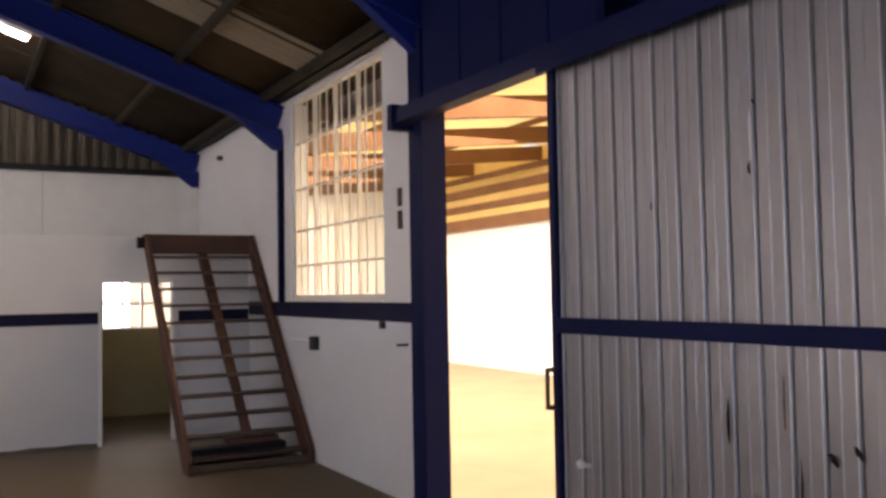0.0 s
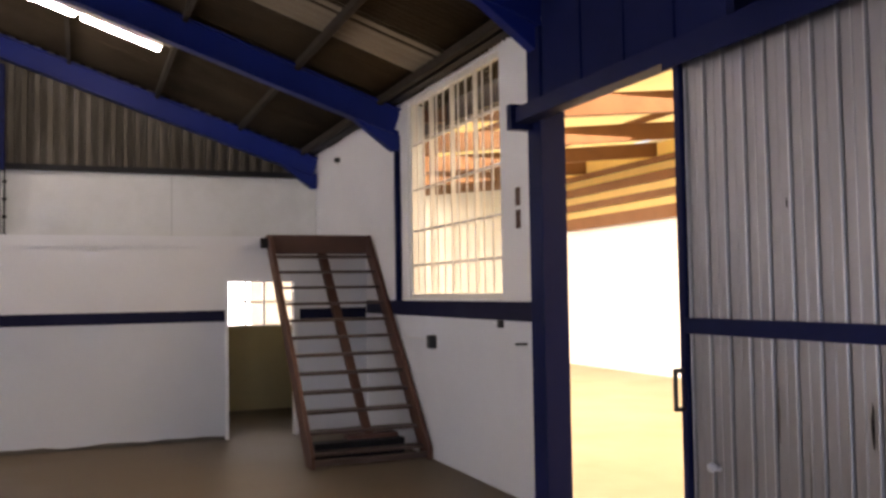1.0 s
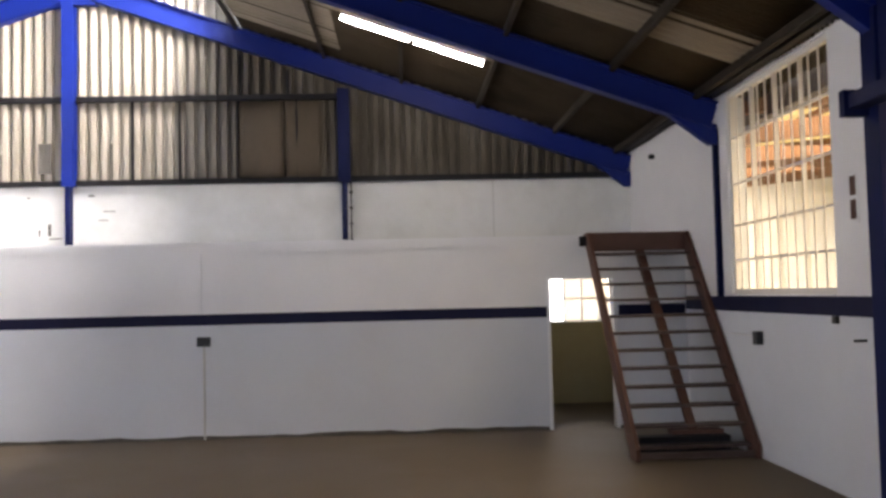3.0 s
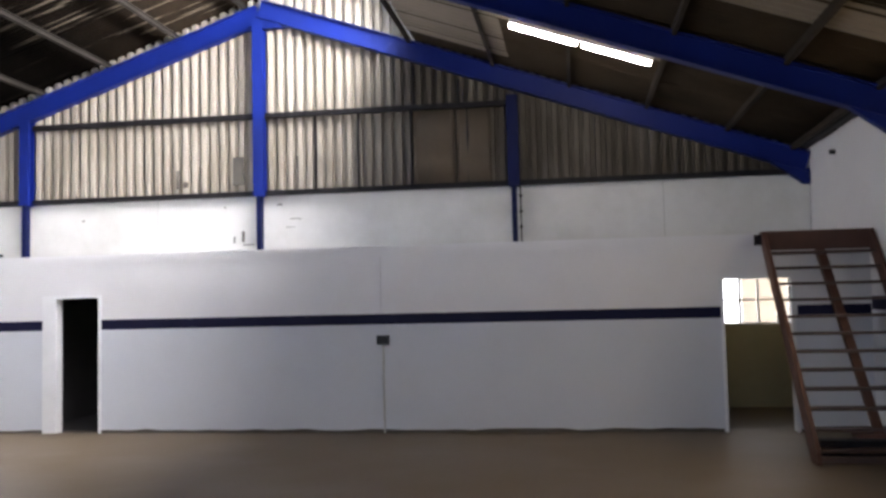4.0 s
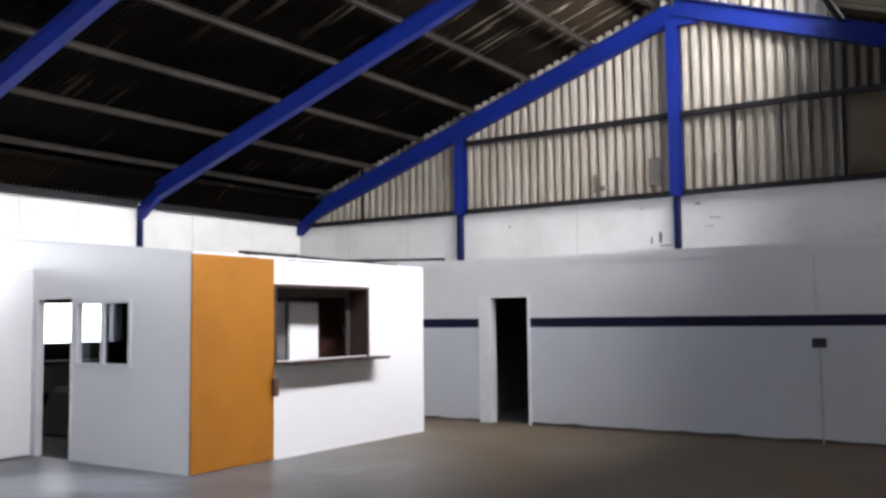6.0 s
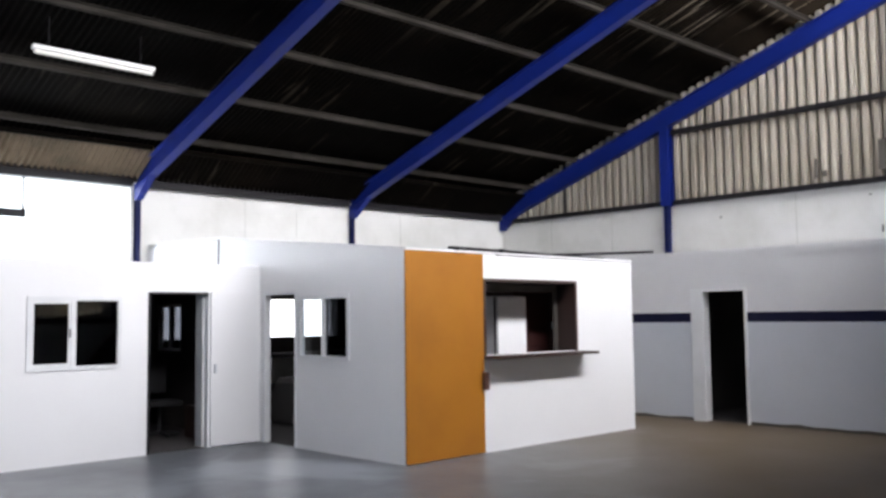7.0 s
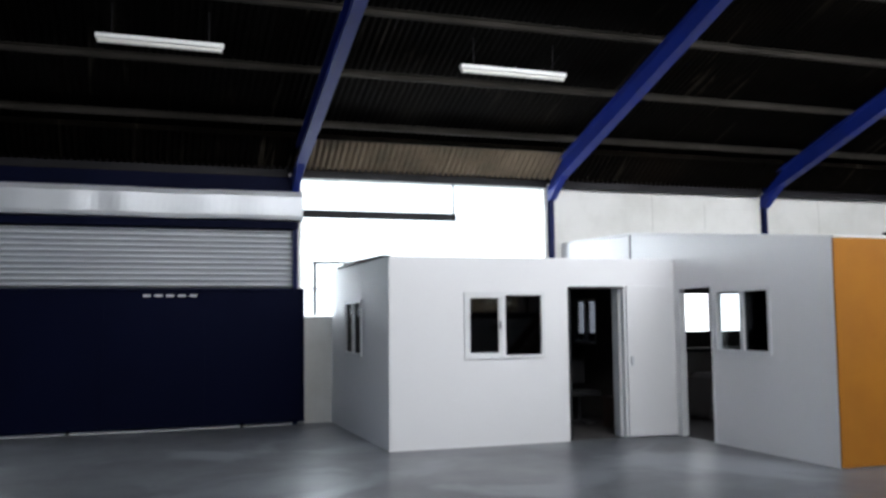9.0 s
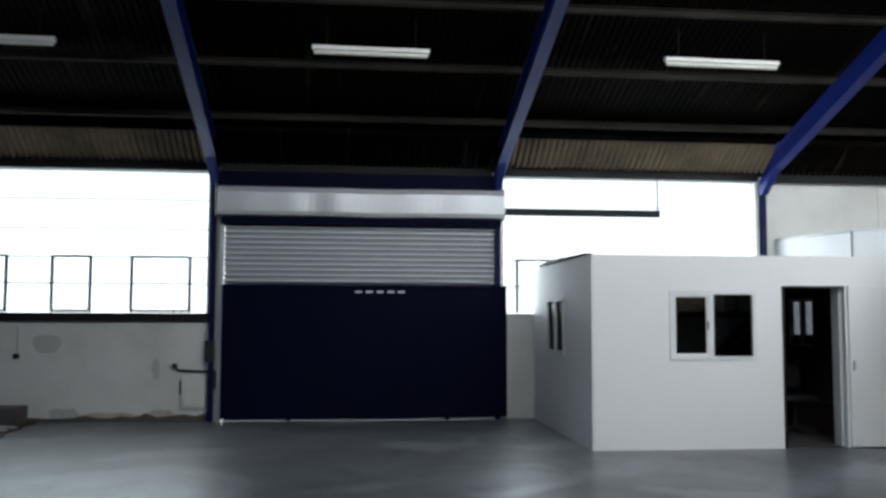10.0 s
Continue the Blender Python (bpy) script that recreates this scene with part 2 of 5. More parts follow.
# near-black colour for shade inside cabins and store, also dark boards and cloth
M_DARK = mat("room_shade_and_dark_board", (0.055, 0.050, 0.05), 0.9)
M_ALU = mat("white_aluminium_frame", (0.78, 0.79, 0.80), 0.4, grain=0.02, bump=0.0)
M_BARS = mat("white_steel_bars", (0.72, 0.70, 0.66), 0.5, stain=(0.5, 0.45, 0.38), grain=0.05)
M_GLAZEBAR = mat("grey_glazing_bar", (0.16, 0.16, 0.17), 0.5)
M_BLACK = mat("black_plastic", (0.015, 0.015, 0.017), 0.5)
M_CONDUIT = mat("white_conduit", (0.66, 0.66, 0.67), 0.5, grain=0.03)
M_RAGSTAIN = mat("grey_patch", (0.50, 0.505, 0.475), 0.85)
M_GRIME = mat("dark_grime", (0.10, 0.09, 0.075), 0.9, stain=(0.05, 0.045, 0.04), stain_amt=0.6, stain_scale=4)
M_GLASS = glass_mat("clear_glass", (0.92, 0.95, 0.96))
M_SMOKE = glass_mat("tinted_glass", (0.25, 0.26, 0.28))
M_ROOFLIGHT = sheet_mat("milky_rooflight_sheet", (0.85, 0.87, 0.88), (0.85, 0.9, 0.95), 0.85)
M_DIRTYLIGHT = sheet_mat("dirty_beige_rooflight_sheet", (0.22, 0.185, 0.14), (0.25, 0.2, 0.15), 0.02)
M_YELLOW = sheet_mat("yellow_roof_sheet", (0.88, 0.70, 0.30), (0.9, 0.68, 0.28), 0.3)
M_SKYGLOW = glow_mat("white_sky_backdrop", (0.95, 0.98, 1.0), 5.0)
M_TUBE = glow_mat("fluorescent_tube", (1.0, 0.97, 0.90), 75.0)
M_TUBEOFF = mat("unlit_white_tube", (0.68, 0.67, 0.61), 0.3, grain=0.02)
M_BATTEN = mat("white_batten_paint", (0.75, 0.75, 0.73), 0.45, grain=0.02)


# ---- building helpers ----
def bx(bm, x0, x1, y0, y1, z0, z1, bevel=0.0):
    x0, x1, y0, y1, z0, z1 = min(x0, x1), max(x0, x1), min(y0, y1), max(y0, y1), min(z0, z1), max(z0, z1)
    g = bmesh.ops.create_cube(bm, size=1.0)["verts"]
    for v in g:
        v.co = Vector((x0 + (v.co.x + 0.5) * (x1 - x0), y0 + (v.co.y + 0.5) * (y1 - y0), z0 + (v.co.z + 0.5) * (z1 - z0)))
    if bevel:
        edges = {e for v in g for e in v.link_edges}
        bmesh.ops.bevel(bm, geom=list(edges), offset=bevel, segments=2, affect="EDGES", profile=0.6)
    return g


def prism(bm, outline, a, b, axis):
    """A straight solid: the outline (pairs) swept from a to b along axis."""
    def place(p, q):
        return {"x": (q, p[0], p[1]), "y": (p[0], q, p[1]), "z": (p[0], p[1], q)}[axis]
    lo = [bm.verts.new(place(p, a)) for p in outline]
    hi = [bm.verts.new(place(p, b)) for p in outline]
    n = len(outline)
    bm.faces.new(lo)
    bm.faces.new(hi[::-1])
    for i in range(n):
        bm.faces.new((lo[i], hi[i], hi[(i + 1) % n], lo[(i + 1) % n]))
    bmesh.ops.recalc_face_normals(bm, faces=bm.faces)


def rod(bm, p, q, r, n=8):
    p, q = Vector(p), Vector(q)
    d = q - p
    m = Matrix.Translation((p + q) / 2) @ d.to_track_quat("Z", "Y").to_matrix().to_4x4()
    bmesh.ops.create_cone(bm, cap_ends=True, segments=n, radius1=r, radius2=r, depth=d.length, matrix=m)


def beam(bm, p, q, w, h, up=(0, 0, 1)):
    """A box beam from p to q, w wide and h deep, centred on the line."""
    p, q = Vector(p), Vector(q)
    d = (q - p).normalized()
    s = d.cross(Vector(up)).normalized()
    u = s.cross(d).normalized()
    vs = []
    for c in (p, q):
        vs.append([bm.verts.new(c + s * a * w / 2 + u * b * h / 2) for a, b in ((-1, -1), (1, -1), (1, 1), (-1, 1))])
    bm.faces.new(vs[0][::-1])
    bm.faces.new(vs[1])
    for i in range(4):
        j = (i + 1) % 4
        bm.faces.new((vs[0][i], vs[0][j], vs[1][j], vs[1][i]))
    bmesh.ops.recalc_face_normals(bm, faces=bm.faces)


def mesh_of(name, bm, material):
    me = bpy.data.meshes.new(name)
    bm.to_mesh(me)
    bm.free()
    me.materials.append(material)
    return me


def part(name, bm, material, parent, label=""):
    ob = new(name, mesh_of(name, bm, material))
    ob.parent = parent
    if parent is not None:
        ob.matrix_parent_inverse = parent.matrix_world.inverted()
    return tagged(ob, label)


def thing(name, at, label, category, group="", kind=""):
    ob = new(name)
    ob.location = at
    ob.empty_display_size = 0.2
    bpy.context.view_layer.update()
    return tagged(ob, label, category, group, kind)


def solid(name, bm, material, label, category, kind="structure", group=""):
    return tagged(new(name, mesh_of(name, bm, material)), label, category, group, kind)


def box_part(name, parent, material, x0, x1, y0, y1, z0, z1, bevel=0.0, label=""):
    bm = bmesh.new()
    bx(bm, x0, x1, y0, y1, z0, z1, bevel)
    return part(name, bm, material, parent, label)


def wall(bm, axis, face, back, u0, u1, z0, z1, holes=()):
    """A wall across axis between face and back, with openings (u0, u1, z0, z1) through it."""
    us = sorted({u0, u1, *[h[0] for h in holes], *[h[1] for h in holes]})
    zs = sorted({z0, z1, *[h[2] for h in holes], *[h[3] for h in holes]})
    us = [u for u in us if u0 <= u <= u1]
    zs = [z for z in zs if z0 <= z <= z1]
    full = {}
    for i in range(len(us) - 1):
        for k in range(len(zs) - 1):
            cu, cz = (us[i] + us[i + 1]) / 2, (zs[k] + zs[k + 1]) / 2
            full[i, k] = not any(h[0] < cu < h[1] and h[2] < cz < h[3] for h in holes)
    seen = {}

    def vert(w, u, z):
        key = (w, u, z)
        if key not in seen:
            seen[key] = bm.verts.new((w, u, z) if axis == "x" else (u, w, z))
        return seen[key]

    for (i, k), on in full.items():
        if not on:
            continue
        a, b, c, d = us[i], us[i + 1], zs[k], zs[k + 1]
        for w in (face, back):
            bm.faces.new([vert(w, a, c), vert(w, b, c), vert(w, b, d), vert(w, a, d)])
        for di, dk, e in ((-1, 0, ((a, c), (a, d))), (1, 0, ((b, c), (b, d))), (0, -1, ((a, c), (b, c))), (0, 1, ((a, d), (b, d)))):
            if not full.get((i + di, k + dk), False):
                (p, q), (r, s) = e
                bm.faces.new([vert(face, p, q), vert(face, r, s), vert(back, r, s), vert(back, p, q)])
    bmesh.ops.recalc_face_normals(bm, faces=bm.faces)


# ---- plan ----
XW, XE = -13.80, 5.00          # inner faces of the long walls
YG, YP, YS = 16.15, 13.23, -11.3  # gable wall, partition wall, far end
RIDGE, PITCH = -4.57, 0.345
FRAMES = [(16.05, 16.05), (11.55, 11.75), (7.0, 7.31), (2.45, 2.7), (-2.1, -2.0), (-6.65, -6.6), (-11.1, -11.1)]


def under(x, top=7.62):
    return top - PITCH * abs(x - RIDGE)


# ---- setting ----
bm = bmesh.new()
bx(bm, -400, 400, -400, 400, -0.5, -0.12)
solid("ground", bm, M_GROUND, "bare pale yard ground outside the hall", "ground")
bm = bmesh.new()
bx(bm, XW - 0.25, XE + 0.11, YS - 0.3, YG + 0.3, -0.12, 0.0)
solid("floor", bm, M_FLOOR, "worn grey brown painted concrete floor", "floor")
bm = bmesh.new()
bx(bm, XE + 0.11, 13.6, -1.4, 24.5, -0.12, 0.0)
solid("floor_neighbour", bm, M_TANFLOOR, "pale tan concrete floor of the neighbouring hall", "floor")

bm = bmesh.new()
wall(bm, "x", XW, XW - 0.23, YS - 0.2, YG + 0.25, 0, 4.02,
     [(-6.5, -2.2, 1.68, 3.93), (-2.0, 2.5, 0, 3.6), (2.56, 6.9, 1.70, 3.93), (7.5, 11.2, 1.36, 2.06)])
wall_west = solid("wall_west", bm, M_OLD, "weathered white plastered side wall with glazed bays", "wall")
bm = bmesh.new()
wall(bm, "x", XE, XE + 0.22, YS - 0.2, YG + 0.25, 0, 4.45, [(4.7, 8.0, 0, 3.62), (8.80, 11.44, 1.83, 4.27)])
wall_east = solid("wall_east", bm, M_WHITE, "white painted side wall with a barred window", "wall")
bm = bmesh.new()
wall(bm, "y", YG, YG + 0.23, XW, XE, 0, 3.90, [(3.48, 4.62, 1.38, 2.20)])
wall_north = solid("wall_north", bm, M_OLD, "old white gable wall with stained plaster", "wall")
bm = bmesh.new()
wall(bm, "y", YS, YS - 0.2, XW, XE, 0, 7.6, [(-4.6, 1.6, -1, 4.1)])
solid("wall_south", bm, M_OLD, "plain white end wall with an added unseen doorway", "wall")
bm = bmesh.new()
wall(bm, "y", YP, YP + 0.15, XW + 0.002, XE - 0.002, 0, 2.56, [(-6.86, -6.14, -1, 2.06), (3.05, 3.97, -1, 2.10)])
wall_partition = solid("wall_partition", bm, M_WHITE, "white partition wall below a mezzanine", "wall")
bm = bmesh.new()
bx(bm, XW + 0.002, 3.3, YP - 0.012, YG - 0.002, 2.56, 2.70)
solid("mezzanine_floor", bm, M_WHITE, "white edged mezzanine deck over the back rooms", "floor")
bm = bmesh.new()
bx(bm, 3.3, XE - 0.002, YP - 0.012, YG - 0.002, 2.56, 2.70)
solid("landing", bm, M_WHITE, "white landing at the head of the stairs", "floor")
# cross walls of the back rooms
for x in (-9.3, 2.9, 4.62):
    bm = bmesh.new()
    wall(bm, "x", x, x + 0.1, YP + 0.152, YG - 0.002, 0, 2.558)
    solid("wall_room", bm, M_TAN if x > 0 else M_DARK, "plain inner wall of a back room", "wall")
bm = bmesh.new()
wall(bm, "y", YG - 0.03, YG - 0.004, 3.002, 4.618, 0.0, 2.55, [(3.48, 4.60, 1.38, 2.20)])
solid("wall_lining", bm, M_TAN, "olive tan painted back room wall", "wall")

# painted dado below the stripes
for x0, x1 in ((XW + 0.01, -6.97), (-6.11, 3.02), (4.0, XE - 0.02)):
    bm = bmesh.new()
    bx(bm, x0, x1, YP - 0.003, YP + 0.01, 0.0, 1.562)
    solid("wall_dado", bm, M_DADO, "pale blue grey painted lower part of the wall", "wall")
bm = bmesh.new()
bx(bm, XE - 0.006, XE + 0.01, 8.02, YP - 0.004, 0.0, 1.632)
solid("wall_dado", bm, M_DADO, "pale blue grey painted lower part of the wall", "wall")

# painted stripes
for i, (x0, x1) in enumerate(((XW + 0.01, -7.0), (-6.14, 3.05), (4.03, XE - 0.02))):
    bm = bmesh.new()
    bx(bm, x0, x1, YP - 0.006, YP + 0.01, 1.56, 1.71)
    solid("trim", bm, M_STRIPE, "navy painted stripe along the partition wall", "stripe")
bm = bmesh.new()
bx(bm, XE - 0.012, XE + 0.01, 8.02, YP - 0.004, 1.63, 1.81)
solid("trim", bm, M_STRIPE, "navy painted stripe along the side wall", "stripe")

# door linings
for x0, x1, z in ((-6.86, -6.14, 2.06), (3.05, 3.97, 2.10)):
    d = thing("door_frame", ((x0 + x1) / 2, YP, 0), "white painted timber door lining without a leaf", "door frame", kind="structure")
    w0 = 0.21 if x0 < 0 else 0.03
    box_part("jamb", d, M_ALU, x0 - w0, x0 + 0.015, YP - 0.02, YP + 0.16, 0, z + 0.03)
    box_part("jamb", d, M_ALU, x1 - 0.015, x1 + 0.03, YP - 0.02, YP + 0.16, 0, z + 0.03)
    box_part("head", d, M_ALU, x0 + 0.016, x1 - 0.016, YP - 0.02, YP + 0.16, z - 0.015, z + 0.03)


# ---- roof ----
def slope(name, x_low, x_high, y0, y1, material, label, gaps=()):
    """Corrugated sheets laid down the slope, ridges running from ridge to eaves."""
    bm = bmesh.new()
    step, pitch, depth = 0.025, 0.10, 0.022
    n = int((y1 - y0) / step)
    prev = None
    for i in range(n + 1):
        y = y0 + i * step
        dz = depth * math.cos(2 * math.pi * y / pitch)
        lap = 0.012 * (int(y / 0.9) % 2)
        if any(a < y < b for a, b in gaps):
            prev = None
            continue
        row = []
        for j in range(4):
            x = x_low + (x_high - x_low) * j / 3
            row.append(bm.verts.new((x, y, under(x) + dz + lap)))
        if prev:
            for j in range(3):
                f = bm.faces.new((prev[j], row[j], row[j + 1], prev[j + 1]))
                f.smooth = True
        prev = row
    ob = solid(name, bm, material, label, "roof")
    ob.modifiers.new("thick", "SOLIDIFY").thickness = 0.008
    return ob


XL, XR = XW - 0.5, XE + 0.35
roof_west = slope("roof_west", XL, RIDGE, YS - 0.3, YG + 0.3, M_ROOF, "brown corrugated roof sheets on purlins, coloured darker for shade away from the ridge")
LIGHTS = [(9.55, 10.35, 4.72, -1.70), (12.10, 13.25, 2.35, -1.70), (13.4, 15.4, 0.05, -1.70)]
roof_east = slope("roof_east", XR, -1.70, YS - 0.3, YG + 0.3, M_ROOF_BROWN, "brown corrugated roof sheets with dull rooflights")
for a, b, xa, xb in LIGHTS:
    bm = bmesh.new()
    prev = None
    k = int((b - a + 0.1) / 0.03)
    for i in range(k + 1):
        y = a - 0.05 + i * 0.03
        dz = 0.028 * math.cos(2 * math.pi * y / 0.18) - 0.02
        row = [bm.verts.new((x, y, under(x) + dz)) for x in (xa, (xa + xb) / 2, xb)]
        if prev:
            for j in range(2):
                bm.faces.new((prev[j], row[j], row[j + 1], prev[j + 1])).smooth = True
        prev = row
    part("rooflight_sheet", bm, M_DIRTYLIGHT, roof_east, "dull beige translucent sheet")
# raised rooflight beside the ridge
raised = thing("rooflight", (-3.1, 2, 7.6), "raised milky rooflight beside the roof ridge", "skylight", kind="structure")
for y0, y1, skin in ((-0.2, YG + 0.25, M_ROOFLIGHT), (YS - 0.2, -0.201, M_ROOF)):
    bm = bmesh.new()
    prism(bm, [(-4.75, 8.42), (-1.55, 7.98), (-1.55, 8.0), (-4.75, 8.44)], y0, y1, "y")
    part("cover", bm, skin, raised, "milky sheet" if skin is M_ROOFLIGHT else "dark sheet")
    bm = bmesh.new()
    prism(bm, [(-1.72, under(-1.7)), (-1.70, under(-1.7)), (-1.70, 7.99), (-1.72, 7.99)], y0, y1, "y")
    part("upstand", bm, skin, raised)
bm = bmesh.new()
prism(bm, [(-4.62, 7.60), (-4.58, 7.60), (-4.58, 8.40), (-4.62, 8.40)], YS - 0.2, YG + 0.25, "y")
part("upstand", bm, M_ROOF, raised)
bm = bmesh.new()
prism(bm, [(-4.57, 7.0), (-1.73, 6.66), (-1.73, 7.96), (-4.57, 8.38)], -0.3, -0.24, "y")
part("end_board", bm, M_ROOF, raised, "dark board closing the rooflight")

for side, parent, ds in ((-1, roof_west, (0.28, 1.62, 2.97, 4.30, 5.62, 6.93, 8.25, 9.25)), (1, roof_east, (2.80, 4.30, 5.62, 6.93, 8.25, 9.30))):
    for d in ds:
        x = RIDGE + side * d
        z = under(x, 7.60)
        bm = bmesh.new()
        s = -side * PITCH
        o = [(-0.035, -0.17), (0.035, -0.17), (0.035, -0.155), (-0.02, -0.155), (-0.02, -0.035), (0.035, -0.035), (0.035, -0.02), (-0.035, -0.02)]
        k, drop = 0.62, 0.05 if side < 0 else 0.0
        prism(bm, [(x + a * 1.3 * k, z + b * k - drop + s * a * k) for a, b in o], YS - 0.25, YG + 0.2, "y")
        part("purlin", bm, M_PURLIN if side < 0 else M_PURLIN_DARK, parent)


# ---- steel frames ----
def i_outline(w, h, t=0.016, web=0.014):
    a, b = w / 2, h / 2
    return [(-a, -b), (a, -b), (a, -b + t), (web / 2, -b + t), (web / 2, b - t), (a, b - t), (a, b), (-a, b), (-a, b - t), (-web / 2, b - t), (-web / 2, -b + t), (-a, -b + t)]


def i_beam(bm, p, q, w, h):
    """An I section from p to q, its web upright."""
    p, q = Vector(p), Vector(q)
    d = (q - p).normalized()
    s = d.cross(Vector((0, 0, 1))).normalized()
    u = s.cross(d).normalized()
    rows = [[bm.verts.new(c + s * a + u * b) for a, b in i_outline(w, h)] for c in (p, q)]
    bm.faces.new(rows[0])
    bm.faces.new(rows[1][::-1])
    n = len(rows[0])
    for i in range(n):
        bm.faces.new((rows[0][i], rows[1][i], rows[1][(i + 1) % n], rows[0][(i + 1) % n]))
    bmesh.ops.recalc_face_normals(bm, faces=bm.faces)


def column(bm, x, y, z, w, d, foot=0.0):
    prism(bm, [(x + b, y + a) for a, b in i_outline(w, d, 0.012, 0.010)], foot, z, "z")


for i, (yl, yr) in enumerate(FRAMES):
    f = thing("portal_frame", (RIDGE, (yl + yr) / 2, 0), "blue painted steel portal frame with short knee brackets", "steel frame", "portal frames of the hall")
    ym = (yl + yr) / 2
    for side, xc, y in ((-1, -13.74, yl), (1, 4.966 if i != 2 else 4.69, yr)):
        bm = bmesh.new()
        if side > 0 and i == 2:
            bx(bm, 4.58, 4.80, 7.19, 7.41, 0, 4.0, 0.006)
        else:
            column(bm, xc, y, 3.9, 0.08, 0.10 if side < 0 else 0.06, 1.81 if side > 0 and i == 1 else 0.0)
        if i > 0:
            part("column", bm, M_NAVY, f)
        else:
            bm.free()
        mid, h, low = ((7.235, 0.36, 7.06) if i == 0 else (7.205, 0.30, 7.06)) if side < 0 else (7.36, 0.34, 7.18)
        bm = bmesh.new()
        i_beam(bm, (xc, y, under(xc, mid)), (RIDGE, ym, mid), 0.17, h)
        part("rafter", bm, M_BLUE, f)
        inn = -side
        xi = xc + inn * 0.05
        zi = under(xi, low)
        xh = xc + inn * 0.6
        drop = 0.20
        bm = bmesh.new()
        o = [(xi - inn * 0.06, zi - drop), (xi + inn * 0.03, zi - drop), (xh, under(xh, low)), (xi - inn * 0.06, zi + 0.05)]
        prism(bm, o, y - 0.06, y + 0.06, "y")
        part("haunch", bm, M_BLUE, f)
    bm = bmesh.new()
    o = [(RIDGE - 0.5, under(RIDGE - 0.5, 7.06)), (RIDGE, 6.98), (RIDGE + 0.5, under(RIDGE + 0.5, 7.14)), (RIDGE, 7.25)]
    prism(bm, o, ym - 0.05, ym + 0.05, "y")
    part("apex_haunch", bm, M_BLUE, f)

# eaves beams
for x, z0, z1, nm in ((-13.72, 3.94, 4.06, "wall_west"), (4.9, 4.30, 4.46, "wall_east")):
    e = thing("eaves_beam", (x, 2, z0), "dark navy steel eaves beam along the wall head", "steel beam", kind="structure")
    for (ya, yb) in zip(FRAMES[:-1], FRAMES[1:]):
        k = 0 if x < 0 else 1
        box_part("beam_length", e, M_DARKSTEEL, x - 0.06, x + 0.06, yb[k] + 0.11, ya[k] - 0.11, z0, z1)

# gable posts, rails and cladding
for x in (0.05, -4.57, -9.18):
    g = thing("gable_post", (x, 16.0, 2.7), "blue steel wind post of the gable", "steel post", "wind posts of the gable")
    bm = bmesh.new()
    zt = under(x, 7.06)
    beam(bm, (x, YG - 0.16, 2.70), (x, YG - 0.16, 3.86), 0.09, 0.14, (0, 1, 0))
    part("lower_post", bm, M_NAVY, g)
    bm = bmesh.new()
    bx(bm, x - 0.10, x + 0.10, YG - 0.24, YG - 0.225, 3.86, zt)
    bx(bm, x - 0.10, x + 0.10, YG - 0.06, YG - 0.045, 3.86, zt)
    bx(bm, x - 0.008, x + 0.008, YG - 0.225, YG - 0.06, 3.86, zt)
    # east post goes navy, putting the shade beyond the rooflight into its paint
    part("upper_post", bm, M_BLUE if x < 0 else M_NAVY, g)
    if x > 0:
        bm = bmesh.new()
        rod(bm, (x + 0.11, YG - 0.2, 2.7), (x + 0.11, YG - 0.2, 3.86), 0.012)
        for k in range(4):
            bx(bm, x + 0.08, x + 0.14, YG - 0.22, YG - 0.18, 2.85 + k * 0.27, 2.89 + k * 0.27)
        part("cable", bm, M_DARKSTEEL, g)
rails = thing("gable_rail", (RIDGE, YG, 3.9), "dark steel sheeting rails across the gable", "steel rail", kind="structure")
for z, xa, xb in ((3.92, XW + 0.1, XE - 0.05), (5.35, -9.18, 0.05)):
    for a, b in ((xa, -9.29), (-9.07, -4.68), (-4.46, -0.06), (0.16, xb)):
        if b - a > 0.3 and a >= xa - 0.2 and b <= xb + 0.2:
            box_part("rail", rails, M_DARKSTEEL, a, b, YG - 0.13, YG - 0.02, z - 0.04, z + 0.05)
cladding = thing("gable_cladding", (RIDGE, YG, 3.9), "grey corrugated sheeting in the gable with rusty stains", "cladding", kind="structure")


def gable_top(x):
    return 8.35 - 0.138 * (x + 4.57) if -4.57 < x < -1.70 else under(x, 7.625)


x = XW + 0.02
rnd = random.Random(4)
while x < XE - 0.05:
    x1 = min(x + 0.92, XE - 0.02)
    if x < -4.60 and x1 > -4.57:
        x1 = -4.572
    if x < -1.73 and x1 > -1.70:
        x1 = -1.702
    bm = bmesh.new()
    lo, hi = [], []
    off = rnd.uniform(-0.006, 0.006)
    # box ribs: broad crowns and narrow deep troughs
    k0, k1 = int(math.floor(x / 0.185)), int(math.ceil(x1 / 0.185))
    marks = sorted({x, x1, *[k * 0.185 + a for k in range(k0, k1 + 1) for a in (0.0, 0.084, 0.096, 0.173) if x < k * 0.185 + a < x1]})
    for xx in marks:
        f = (xx + 1e-6) % 0.185
        deep = 0.115 if 0.090 < f < 0.180 else 0.0
        yy = YG - 0.012 + off + deep
        lo.append(bm.verts.new((xx, yy, 3.90)))
        hi.append(bm.verts.new((xx, yy, gable_top(xx))))
    for i in range(len(marks) - 1):
        bm.faces.new((lo[i], lo[i + 1], hi[i + 1], hi[i]))
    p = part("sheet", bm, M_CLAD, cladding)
    x = x1 + 0.003
